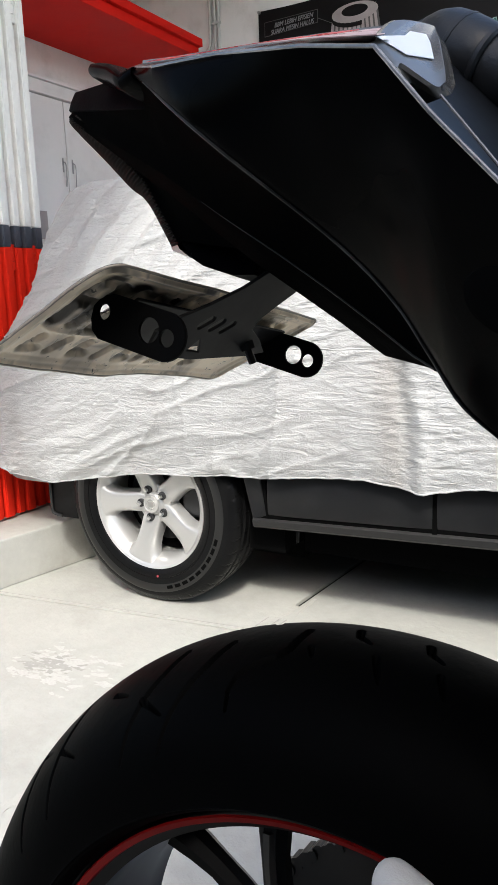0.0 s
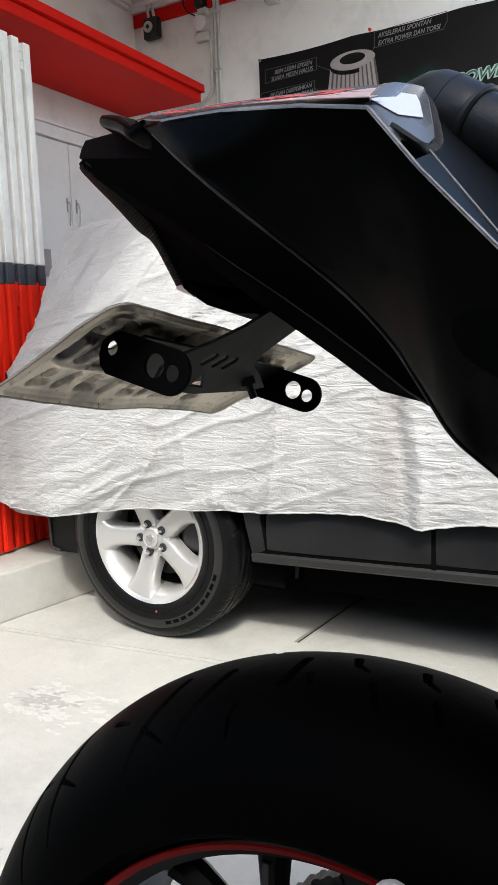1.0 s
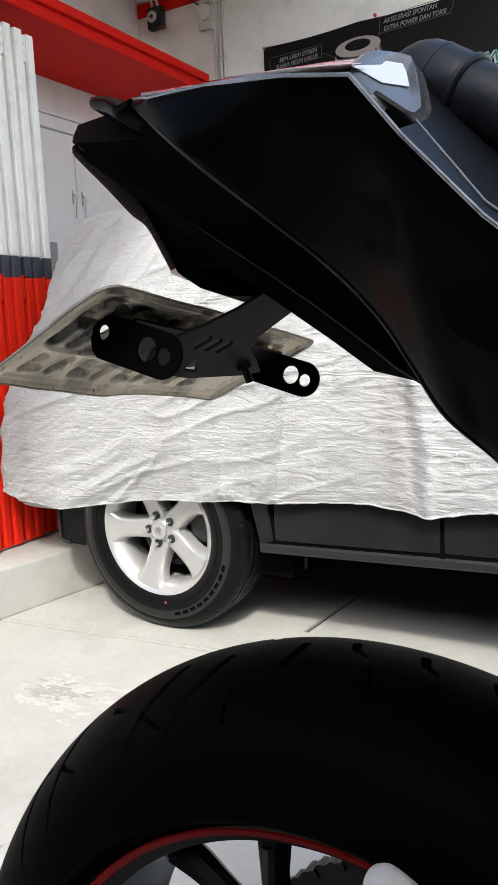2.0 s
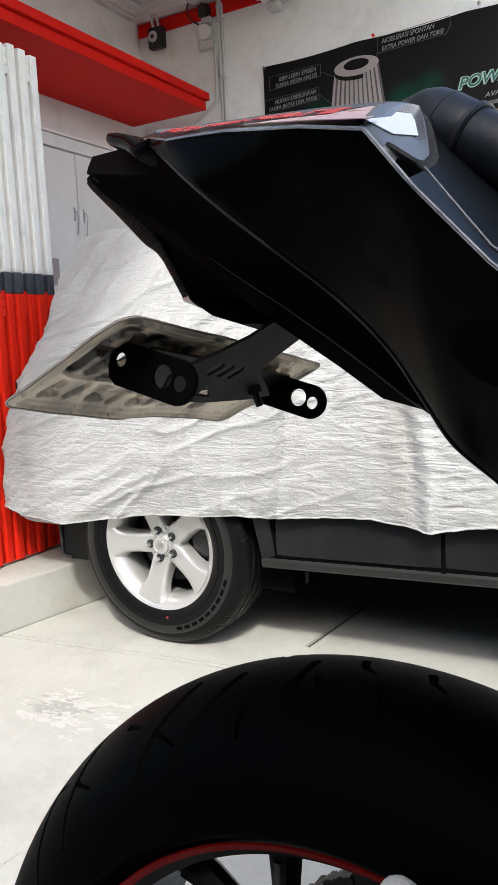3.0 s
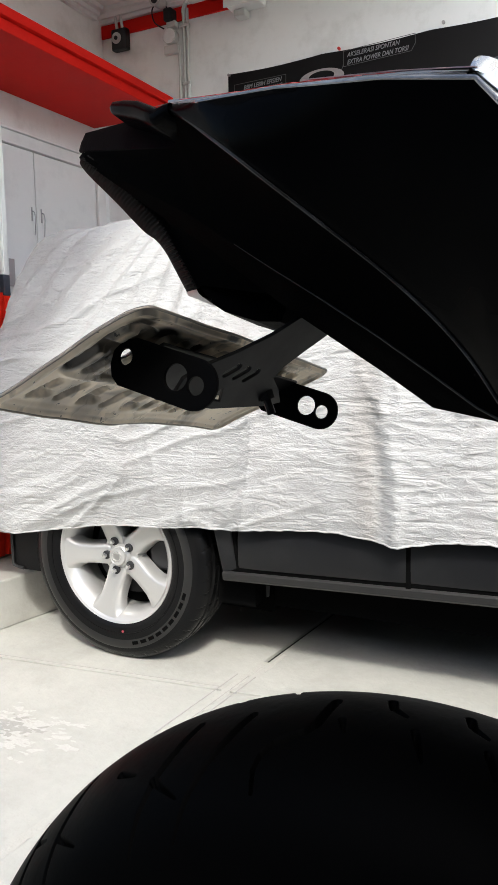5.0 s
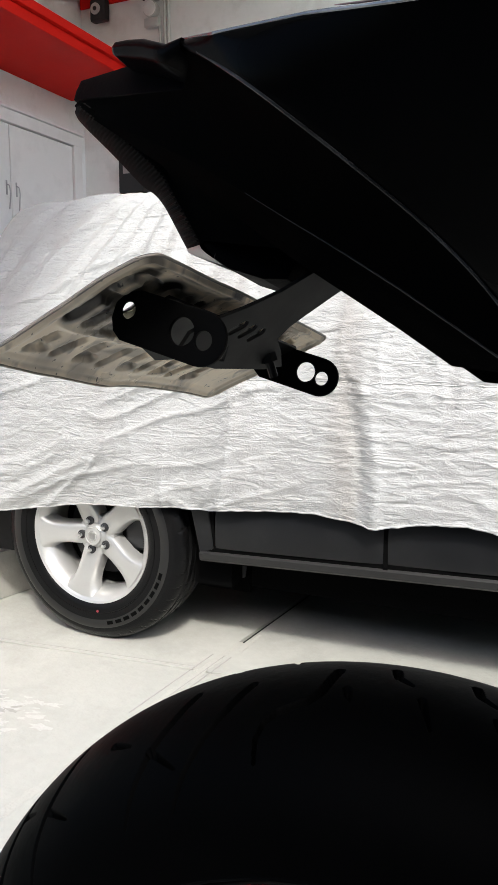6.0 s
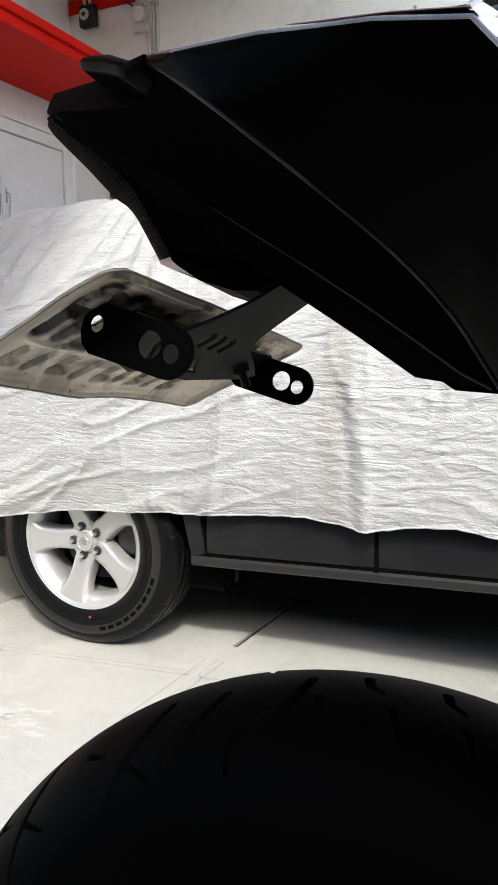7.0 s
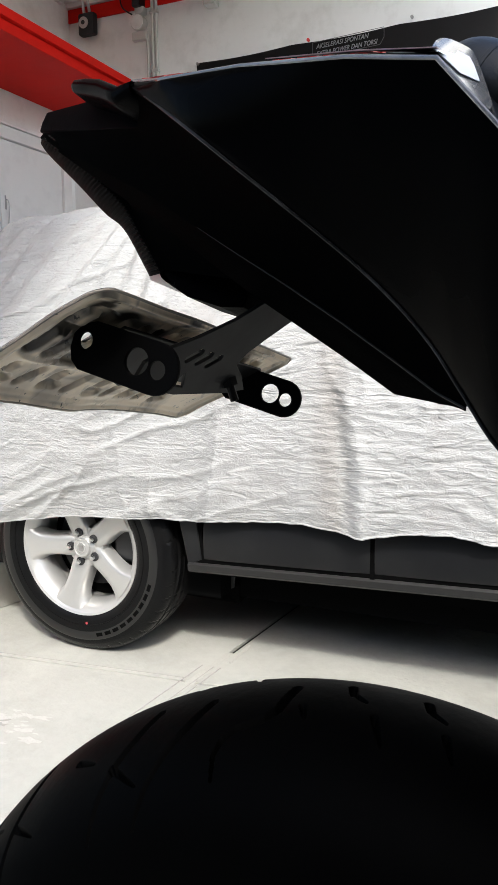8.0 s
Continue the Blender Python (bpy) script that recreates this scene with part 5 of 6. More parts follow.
    part("tail_cowl", grid(mirror_rows(ridge_rows)), TAIL_TOP, bike, smooth=True, angle=60)
    for rr in (strip_rows, mirror_rows(strip_rows)):
        part("cowl_strip", grid(rr), COWL_STRIP, cowl, "gloss black strip", smooth=True, angle=30)

    def on_top(x, t):
        """A point on the slanted strip beside the fairing edge, t from edge to ridge."""
        r = resample(top, [x])[0]
        p, q = Vector(r[0]), Vector(r[1])
        n = (q - p).cross(Vector((1, 0, 0))).normalized()
        if n.z < 0:
            n = -n
        return p.lerp(q, t) + n * 0.0012

    # red bars of the sticker, slanted like letters, and its pale base
    edges = np.linspace(-0.236, -0.096, 12)

    def sticker_mark(quads, mat, name, label):
        bm = bmesh.new()
        for (xa, ta), (xb, tb), (xc, tc_), (xd, td) in quads:
            bm.faces.new([bm.verts.new(on_top(x, t)) for x, t in ((xa, ta), (xb, tb), (xc, tc_), (xd, td))])
        ext = bmesh.ops.extrude_face_region(bm, geom=bm.faces[:])
        bmesh.ops.translate(bm, vec=(0, -0.0002, 0.0003), verts=[g for g in ext["geom"] if isinstance(g, bmesh.types.BMVert)])
        bmesh.ops.recalc_face_normals(bm, faces=bm.faces[:])
        part(name, bm, mat, cowl, label)

    for i in range(11):
        x0, wd = edges[i], 0.0098
        lo, hi = (0.30, 0.86) if i < 3 else (0.38, 0.78)
        sl = 0.020 * (hi - lo) / 0.5
        m_ = (lo + hi) / 2
        at = lambda u, t: (x0 + wd * u - sl * (t - lo) * 0.5, t)
        quads = [(at(0, lo), at(0.3, lo), at(0.3, hi), at(0, hi))]
        if i % 3 != 2:
            quads.append((at(0.32, hi - 0.13), at(1, hi - 0.13), at(1, hi), at(0.32, hi)))
        if i % 2 == 0:
            quads.append((at(0.32, m_ - 0.06), at(0.9, m_ - 0.06), at(0.9, m_ + 0.06), at(0.32, m_ + 0.06)))
        if i % 3 != 0:
            quads.append((at(0.32, lo), at(1, lo), at(1, lo + 0.13), at(0.32, lo + 0.13)))
        sticker_mark(quads, STICKER_RED, "sticker_mark", "red sticker mark")
    # ---- grey end cap at the cowl's front corner
    cap_pts = [(-0.0713, -0.1755, 0.0133), (-0.0653, -0.1700, 0.0055), (-0.0651, -0.1639, 0.0091), (-0.0616, -0.1556, 0.0080), (-0.0572, -0.1452, 0.0067), (-0.0566, -0.1380, 0.0104), (-0.0572, -0.1326, 0.0152), (-0.0623, -0.1234, 0.0312), (-0.0654, -0.1200, 0.0393), (-0.0675, -0.1223, 0.0419), (-0.0724, -0.1517, 0.0313)]
    bm = bmesh.new()
    cen = Vector((-0.0650, -0.146, 0.021))
    cap_out = Vector((0.847, -0.298, 0.441))
    outer = [Vector(p) for p in smooth_line([Vector(p) for p in cap_pts] + [Vector(cap_pts[0])], 4)][:-1]
    vo = [bm.verts.new(p) for p in outer]
    vi = [bm.verts.new(p.lerp(cen, 0.06) + cap_out * 0.0011) for p in outer]
    vb = [bm.verts.new(p + Vector((0.002, 0.010, -0.002))) for p in outer]
    for i in range(len(vo)):
        j = (i + 1) % len(vo)
        bm.faces.new((vo[i], vo[j], vi[j], vi[i]))
        bm.faces.new((vb[i], vb[j], vo[j], vo[i]))
    bm.faces.new(vi)
    bm.faces.new(vb)
    bmesh.ops.recalc_face_normals(bm, faces=bm.faces[:])
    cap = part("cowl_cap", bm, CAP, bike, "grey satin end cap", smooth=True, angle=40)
    def cap_glint(outline, mat, label, lift):
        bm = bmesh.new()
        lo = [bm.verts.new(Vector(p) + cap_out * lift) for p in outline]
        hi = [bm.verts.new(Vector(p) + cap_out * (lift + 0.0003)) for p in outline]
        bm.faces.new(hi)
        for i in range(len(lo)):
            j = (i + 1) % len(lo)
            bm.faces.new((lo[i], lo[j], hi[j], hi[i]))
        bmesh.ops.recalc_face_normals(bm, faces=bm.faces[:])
        part("sticker_and_glint", bm, mat, cap, label)

    # the cap's bright reflection, painted as a thin white patch
    cap_glint([(-0.0715, -0.1726, 0.0155), (-0.0656, -0.1568, 0.0149), (-0.0618, -0.1370, 0.0209), (-0.0647, -0.1332, 0.0292), (-0.0664, -0.1331, 0.0324), (-0.0687, -0.1453, 0.0286), (-0.0686, -0.1509, 0.0246)], CAP_GLINT, "white glint painted on the end cap", 0.0013)
    sticker_mark([((-0.138, 0.02), (-0.096, 0.02), (-0.096, 0.30), (-0.116, 0.22)), ((-0.0958, 0.02), (-0.0690, 0.03), (-0.0735, 0.66), (-0.0958, 0.44)), ((-0.0955, 0.48), (-0.0738, 0.68), (-0.0770, 0.86), (-0.0900, 0.70))], STICKER_PINK, "sticker_and_glint", "pale worn sticker base")
    # ---- underside: from crease to keel
    def line_at(table):
        tx, ty2, tz2 = zip(*table)
        return lambda x: Vector((x, float(np.interp(x, tx, ty2)), float(np.interp(x, tx, tz2))))

    upper = line_at([(-0.3790, 0.012, 0.1025), (-0.2417, -0.0735, 0.0535), (-0.2310, -0.0990, 0.0598)] + [(x, y + 0.005, z + 0.002) for x, y, z in crease_line[1:]])
    ridge = line_at([(-0.3720, 0.004, 0.0955), (-0.2433, -0.0526, 0.0244), (-0.202, -0.0654, -0.0023), (-0.1847, -0.0684, -0.0132), (-0.1529, -0.0735, -0.0326), (-0.124, -0.0782, -0.0511), (-0.0974, -0.0829, -0.0694), (-0.0774, -0.0895, -0.0835), (-0.064, -0.098, -0.0905)])
    lower = line_at([(-0.3720, 0.005, 0.0945), (-0.3614, -0.0023, 0.0876), (-0.2789, -0.0243, 0.0342), (-0.2554, -0.0306, 0.0204), (-0.2155, -0.0356, -0.0082), (-0.1902, -0.0382, -0.026), (-0.1631, -0.041, -0.0431), (-0.1318, -0.0442, -0.0628), (-0.1043, -0.047, -0.0812), (-0.0690, -0.088, -0.0893), (-0.064, -0.096, -0.0915)])
    rows = []
    for x in [-0.372 + 0.267 * k / 59 for k in range(60)] + [-0.1043 + 0.0398 * k / 13 for k in range(14)]:
        u, r, l = upper(x), ridge(x), lower(x)
        gap = (u - r).length
        hollow = Vector((0, 0.10 * gap, 0.16 * gap))
        row = [(1 - t) ** 2 * u + 2 * t * (1 - t) * ((u + r) / 2 + hollow) + t * t * r for t in [k / 8 for k in range(9)]]
        row += [r + (r - row[-2]).normalized() * 0.0006 + Vector((0, 0.0004, -0.0004)), r.lerp(l, 0.5), l, l + Vector((0, 0.0016, 0.0003)), l + Vector((0, 0.006, 0.008)), Vector((x, MID, l.z + 0.014))]
        rows.append([tuple(v) for v in row])
    under_panel = part("undertail", grid(rows), UNDERTAIL, bike, "matt black undertail panel", smooth=True, angle=30)
    part("lip_edge", tube([Vector(r[8]) + Vector((0, -0.0002, -0.0001)) for r in rows[36:]], [0.0001 + 0.0004 * min(1.0, k / 14) for k in range(len(rows) - 36)], 8), LIP_EDGE, under_panel, "dull rounded lip", smooth=True)
    part("undertail", grid([[(x, y, z + 0.005 + 0.25 * max(0.0, x + 0.105)) for x, y, z in r] for r in mirror_rows(rows)]), UNDERTAIL, bike, smooth=True, angle=30)
    # ---- pointed blade at the end of the cowl
    blade = [(-0.3040, -0.0500, 0.0946, 0.0008), (-0.3030, -0.0510, 0.0943, 0.0026), (-0.2995, -0.0530, 0.0930, 0.0040), (-0.2850, -0.0620, 0.0863, 0.0050), (-0.2657, -0.0755, 0.0762, 0.0055), (-0.2500, -0.0885, 0.0658, 0.0052), (-0.2380, -0.0985, 0.0585, 0.0045), (-0.2270, -0.1035, 0.0590, 0.0030)]
    rows = []
    for x, y, z, r in blade:
        rows.append([(x, MID, z + r + 0.006), (x, y + 0.012, z + r + 0.003)] + [(x, y - r * math.sin(t) * 0.9, z + r * math.cos(t)) for t in np.linspace(0, math.pi, 9)] + [(x, y + 0.014, z - r), (x, MID, z - r + 0.004)])
    for rr in (rows, mirror_rows(rows)):
        part("tail_blade", grid(rr), BLADE, bike, "gloss black pointed blade", smooth=True, angle=50)
    # ---- rear lamp housing: top lid, side walls, ribbed lens down the back
    lid_top = line_at([(-0.3795, 0.018, 0.1170), (-0.3760, 0.014, 0.1172), (-0.3033, -0.030, 0.0966), (-0.2699, -0.050, 0.0783), (-0.2420, -0.068, 0.0640)])
    lid_low = line_at([(-0.3802, 0.016, 0.1045), (-0.3790, 0.011, 0.1035), (-0.2417, -0.0735, 0.0540)])
    lid = []
    for x in [-0.3802 + 0.0102 * k / 5 for k in range(6)] + [-0.36 + 0.118 * k / 15 for k in range(16)]:
        a, b = lid_top(x), lid_low(x)
        lid.append([(x, MID, a.z + 0.003), (x, a.y + 0.003, a.z + 0.0008), tuple(a), tuple(a.lerp(b, 0.5) + Vector((0, -0.001, 0.0))), tuple(b), (x, b.y + 0.0012, b.z - 0.0008), (x, b.y + 0.006, b.z + 0.0012)])
    lid.append([(x + 0.004, y + 0.01, z - 0.001) for x, y, z in lid[-1]])
    lamp = part("rear_lamp", grid(lid), TAIL_MATT, bike, "matt black rear lamp housing", smooth=True, angle=30)
    part("rear_lamp_lid", grid(mirror_rows(lid)), TAIL_MATT, lamp, smooth=True, angle=30)
    # the lens: its back line on the middle, its rim on the side
    back = smooth_line([(-0.3800, MID, 0.0985), (-0.3825, MID, 0.0961), (-0.3756, MID, 0.0883), (-0.3505, MID, 0.0664), (-0.3262, MID, 0.0442), (-0.3146, MID, 0.0362), (-0.3076, MID, 0.0290), (-0.3028, MID, 0.0224), (-0.2933, MID, 0.0079), (-0.2872, MID, -0.0015)], 8)
    brim = smooth_line([(-0.3640, -0.003, 0.0905), (-0.3575, -0.006, 0.0860), (-0.3350, -0.006, 0.0714), (-0.3123, -0.006, 0.0547), (-0.2946, -0.006, 0.0390), (-0.2833, -0.006, 0.0224), (-0.2722, -0.006, 0.0061), (-0.2642, -0.006, -0.0063)], 8)

    def along(line, t):
        d = np.concatenate([[0], np.cumsum([(b - a).length for a, b in zip(line, line[1:])])])
        return Vector([float(np.interp(t * d[-1], d, [v[k] for v in line])) for k in range(3)])

    lens, sidew = [], []
    for i in range(177):
        t = i / 176
        b, r = along(back, t), along(brim, t)
        rib = 0.00055 * (1 if i % 4 < 2 else -1)
        lens.append([tuple(r + Vector((0.004, 0.002, 0.003)))] + [tuple(r.lerp(b, k) + Vector((-1, -1, -0.3)) * (rib * (1 - k) + 0.0040 * k * (1 - k))) for k in (0.0, 0.2, 0.45, 0.7)] + [tuple(r.lerp(b, 0.9) + Vector((-0.0004, 0, -0.0002))), tuple(b)])
        if i % 8 == 0:
            l = lower(-0.3600 + 0.165 * t) + Vector((0, 0.002, 0.003))
            sidew.append([tuple(r + Vector((0.001, 0.0, 0.0))), tuple(r + Vector((0.004, -0.001, 0.002)))] + [tuple((r + Vector((0.004, -0.001, 0.002))).lerp(l, k / 4)) for k in range(1, 5)])
    part("lamp_lens", grid(lens), LENS, lamp, "smoked ribbed lens", smooth=True, angle=20)
    part("lamp_lens", grid(mirror_rows(lens)), LENS, lamp, smooth=True, angle=20)
    part("rear_lamp_side", grid(sidew), UNDERTAIL, lamp, smooth=True, angle=30)
    part("rear_lamp_side", grid(mirror_rows(sidew)), UNDERTAIL, lamp, smooth=True, angle=30)
    # lens underside in a pale colour for the light off the floor
    rim_far, rim_near = [(-0.2866, 0.018, -0.0016), (-0.2850, 0.018, -0.0042), (-0.2700, 0.016, -0.0100), (-0.2560, 0.010, -0.0150)], [(-0.2640, -0.0064, -0.0064), (-0.2625, -0.0066, -0.0090), (-0.2590, -0.0066, -0.0118), (-0.2540, -0.0064, -0.0150)]
    tip = [[tuple(Vector(a).lerp(Vector(b), t)) for a, b in zip(rim_far, rim_near)] + [tuple(Vector(rim_far[-1]).lerp(Vector(rim_near[-1]), t) + Vector((0.001, 0.001, 0.004)))] for t in (0.0, 0.2, 0.4, 0.6, 0.8, 1.0)]
    part("lens_tip", grid(tip), LENS_TIP, lamp, "lower edge of the lens, painted pale as floor-lit", smooth=True, angle=50)
    part("lens_tip", grid(mirror_rows(tip)), LENS_TIP, lamp, smooth=True, angle=50)
    keel = [(-0.262, -0.006), (-0.2528, -0.0158), (-0.2445, -0.0209), (-0.2217, -0.0278), (-0.206, -0.0285), (-0.201, -0.016), (-0.201, 0.0), (-0.258, 0.004)]
    part("undertail_floor", prism(keel, "y", -0.0055, 2 * MID + 0.0055, bevel=0.001), TAIL_MATT, bike)

    # ---- plate holder
    ux, uz = Vector((-0.889, 0, -0.458)), Vector((0.458, 0, -0.889))  # down the plate; its under side
    origin = Vector((-0.2315, 0, -0.038))

    def on_plate(s, y, h=0.0):
        return tuple(origin + ux * s + uz * h + Vector((0, y, 0)))

    plate = part("number_plate", bmesh.new(), PLATE, bike, "bare metal back of a dented number plate, grimy")
    nu, nv = 110, 260
    # bars of the stamped signs, seen from the back: (y, s) to (y, s)
    rnd = random.Random(21)
    bars = []
    for k in range(7):
        y0 = -0.090 + 0.033 * k
        lean = 0.006
        bars.append(((y0, 0.022), (y0 - lean, 0.062)))
        bars.append(((y0 + 0.017, 0.022), (y0 + 0.017 - lean, 0.062)))
        for s0 in rnd.sample((0.022, 0.042, 0.062), 2):
            bars.append(((y0 - lean * (s0 - 0.022) / 0.04, s0), (y0 + 0.017 - lean * (s0 - 0.022) / 0.04, s0)))
    for k in range(9):
        y0 = -0.088 + 0.0215 * k
        bars.append(((y0 + rnd.uniform(-0.002, 0.002), 0.078), (y0 - 0.004, 0.094)))
        if k % 2 == 0:
            bars.append(((y0 - 0.004, 0.094), (y0 + 0.005, 0.092)))
    plate_holes = ((0.0430, -0.0695, 0.0046), (0.0212, -0.0085, 0.0026), (0.0430, 0.1095, 0.0046))
    S, Yp = np.meshgrid(0.1135 * np.arange(nu + 1) / nu, -0.112 + 0.268 * np.arange(nv + 1) / nv, indexing="ij")
    # rounded corners
    rad = 0.012
    es, ey = np.abs(S - 0.05675) - (0.05675 - rad), np.abs(Yp - 0.022) - (0.134 - rad)
    corner = (es > 0) & (ey > 0)
    k_ = np.where(corner, np.maximum(es, ey) / np.maximum(np.hypot(es, ey), 1e-9), 1.0)
    S = np.where(corner, 0.05675 + np.sign(S - 0.05675) * (0.05675 - rad + es * k_), S)
    Yp = np.where(corner, 0.022 + np.sign(Yp - 0.022) * (0.134 - rad + ey * k_), Yp)
    for hs, hy, hr in plate_holes:
        d = np.hypot(S - hs, Yp - hy)
        near = (d > 0.55 * hr) & (d < 1.35 * hr)
        S, Yp = np.where(near, hs + (S - hs) * hr / np.maximum(d, 1e-6), S), np.where(near, hy + (Yp - hy) * hr / np.maximum(d, 1e-6), Yp)
    edge = np.minimum(np.minimum(S, 0.1135 - S), np.minimum(Yp + 0.112, 0.156 - Yp))
    edge = np.where(corner, rad - np.hypot(np.abs(S - 0.05675) - (0.05675 - rad), np.abs(Yp - 0.022) - (0.134 - rad)), edge)
    H = 0.0020 * np.exp(-((edge - 0.004) / 0.0016) ** 2) - 0.0014 * np.clip((edge - 0.009) / 0.003, 0, 1)
    far = np.full(S.shape, 1.0)
    wob, wob2 = 0.0022 * (vnoise(S * 90, Yp * 90) - 0.5), 0.0022 * (vnoise(S * 90 + 40, Yp * 90) - 0.5)
    for (ya, sa), (yb, sb) in bars:
        dy, ds = yb - ya, sb - sa
        t = np.clip(((Yp + wob - ya) * dy + (S + wob2 - sa) * ds) / (dy * dy + ds * ds), 0, 1)
        far = np.minimum(far, np.hypot(Yp + wob - ya - t * dy, S + wob2 - sa - t * ds))
    worn = 0.45 + 0.55 * vnoise(S * 40 + 3, Yp * 26 + 9)
    H -= 0.0050 * np.clip((0.0046 - far) / 0.0022, 0, 1) * worn
    H += 0.0018 * np.exp(-((S - 0.0695 + 0.05 * (Yp + 0.09) * 0.6 - 2.5 * wob) / 0.0022) ** 2) * np.clip((Yp + 0.10) / 0.01, 0, 1)
    # oily grime in rubbed streaks round the bracket; shade painted into the stamped hollows
    dirt_and_shade = 0.75 * np.clip((0.0040 - far) / 0.003, 0, 1) * np.clip(1.7 * vnoise(S * 70 + 5, Yp * 70) - 0.35, 0, 1)
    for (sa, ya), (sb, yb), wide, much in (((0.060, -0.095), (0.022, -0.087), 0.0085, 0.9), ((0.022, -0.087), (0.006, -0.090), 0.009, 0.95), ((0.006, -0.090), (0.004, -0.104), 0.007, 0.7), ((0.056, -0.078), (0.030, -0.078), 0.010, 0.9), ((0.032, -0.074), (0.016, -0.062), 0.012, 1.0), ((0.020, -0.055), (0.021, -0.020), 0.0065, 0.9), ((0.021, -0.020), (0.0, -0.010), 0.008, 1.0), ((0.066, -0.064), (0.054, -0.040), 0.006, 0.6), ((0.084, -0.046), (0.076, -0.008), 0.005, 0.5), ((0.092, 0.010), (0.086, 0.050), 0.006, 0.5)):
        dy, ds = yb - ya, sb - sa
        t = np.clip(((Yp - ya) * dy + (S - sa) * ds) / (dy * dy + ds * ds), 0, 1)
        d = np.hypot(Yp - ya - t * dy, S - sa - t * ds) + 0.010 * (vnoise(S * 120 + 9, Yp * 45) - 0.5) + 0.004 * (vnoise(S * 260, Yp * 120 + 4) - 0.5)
        dirt_and_shade = np.maximum(dirt_and_shade, much * np.clip(1.35 * (1 - d / wide), 0, 1))
    # a darker line just inside the rim
    dirt_and_shade = np.maximum(dirt_and_shade, 0.55 * np.exp(-((edge - 0.0065) / 0.0012) ** 2) * vnoise(S * 50, Yp * 50 + 7))
    H -= 0.0022 * np.exp(-((S - 0.030) / 0.018) ** 2 - ((Yp + 0.080) / 0.024) ** 2)
    H += 0.0030 * (vnoise(S * 34, Yp * 20 + 5) - 0.5) + 0.0035 * np.sin((Yp + 0.112) * 19.4) * (S / 0.1135 - 0.4)
    H += 0.0014 * (vnoise(Yp * 60 + 2, S * 0 + 1) - 0.5) * np.clip((S - 0.09) / 0.02, 0, 1)
    pts = np.stack([origin.x + ux.x * S + uz.x * H, Yp, origin.z + ux.z * S + uz.z * H], -1)

    def pierced(name, p, mat):
        me = grid_mesh(name, p, mat)
        me.attributes.new("grime_and_shade", "FLOAT", "POINT").data.foreach_set("value", dirt_and_shade.ravel().astype(np.float32))
        bm = bmesh.new()
        bm.from_mesh(me)
        bm.faces.ensure_lookup_table()
        sc, yc = (S[:-1, :-1] + S[1:, 1:]) / 2, (Yp[:-1, :-1] + Yp[1:, 1:]) / 2
        inside = np.zeros(sc.shape, bool)
        for hs, hy, hr in plate_holes:
            inside |= np.hypot(sc - hs, yc - hy) < hr * 0.98
        bmesh.ops.delete(bm, geom=[bm.faces[i] for i in np.where(inside.ravel())[0]], context="FACES")
        bm.to_mesh(me)
        bm.free()
        return me

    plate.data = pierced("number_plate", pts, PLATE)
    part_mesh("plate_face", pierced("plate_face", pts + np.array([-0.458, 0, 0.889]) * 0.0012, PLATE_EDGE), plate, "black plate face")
    rimline = [Vector(p) for p in np.roll(np.concatenate([pts[:, 0], pts[-1, 1:], pts[::-1, -1][1:], pts[0, ::-1][1:-1]]), 45, axis=0)][::3]
    part("plate_rim", tube(rimline + rimline[:2], 0.0009, 6, caps=False), PLATE_RIM, plate, "brown folded edge", smooth=True)
    # arms with the two holes for the indicators, one each side
    hold = part("plate_bracket", bmesh.new(), BRACKET, bike, "black steel plate bracket with slotted holes")
    def plate_from(outline, holes, thick, frame_o, fx, fy, fn):
        bm = prism(outline, "z", 0.0, thick, bevel=0.0005, holes=holes)
        m = Matrix((( fx.x, fy.x, fn.x, frame_o.x), (fx.y, fy.y, fn.y, frame_o.y), (fx.z, fy.z, fn.z, frame_o.z), (0, 0, 0, 1)))
        bm.transform(m)
        bmesh.ops.recalc_face_normals(bm, faces=bm.faces[:])
        return bm

    def slot(cx, cy, l, w, tilt):
        out = []
        for i in range(16):
            a = 2 * math.pi * i / 16
            px, py = w * math.cos(a), w * math.sin(a)
            px += l if math.cos(a) > 0 else -l
            c, s = math.cos(tilt), math.sin(tilt)
            out.append((cx + px * c - py * s, cy + px * s + py * c))
        return out

    fo = Vector((-0.190, 0, -0.026))
    fx, fy = Vector((-0.700, 0, -0.714)), Vector((0, 1, 0))
    fn = fx.cross(fy)
    outline = [(-0.012, -0.004), (0.018, -0.026), (0.035, -0.0445), (0.047, -0.061), (0.060, -0.072), (0.077, -0.066), (0.077, -0.019), (0.068, 0.040), (0.062, 0.060), (0.052, 0.040), (0.045, 0.020), (0.034, 0.020), (0.023, 0.0254), (0.0, 0.038), (-0.012, 0.045)]
    holes = [slot(0.0472, yc, 0.0040, 0.0031, -0.75) for yc in (-0.034, -0.0218, -0.0092)]
    holes.append([(0.060, -0.027), (0.0705, -0.031), (0.0705, -0.0165)])
    hold.data = mesh_of("plate_bracket", plate_from(outline, holes, 0.0022, fo, fx, fy, fn), BRACKET)
    # the cross strip on the plate's back, and an ear with two holes folded forward at each end
    strip = [(0.016, MID - 0.094), (0.016, MID + 0.094), (0.050, MID + 0.094), (0.052, MID + 0.02), (0.0696, -0.0067), (0.052, -0.064), (0.050, MID - 0.094)]
    part("cross_strip", plate_from(strip, [], 0.002, origin + uz * 0.006, ux, fy, ux.cross(fy)), BRACKET, hold)
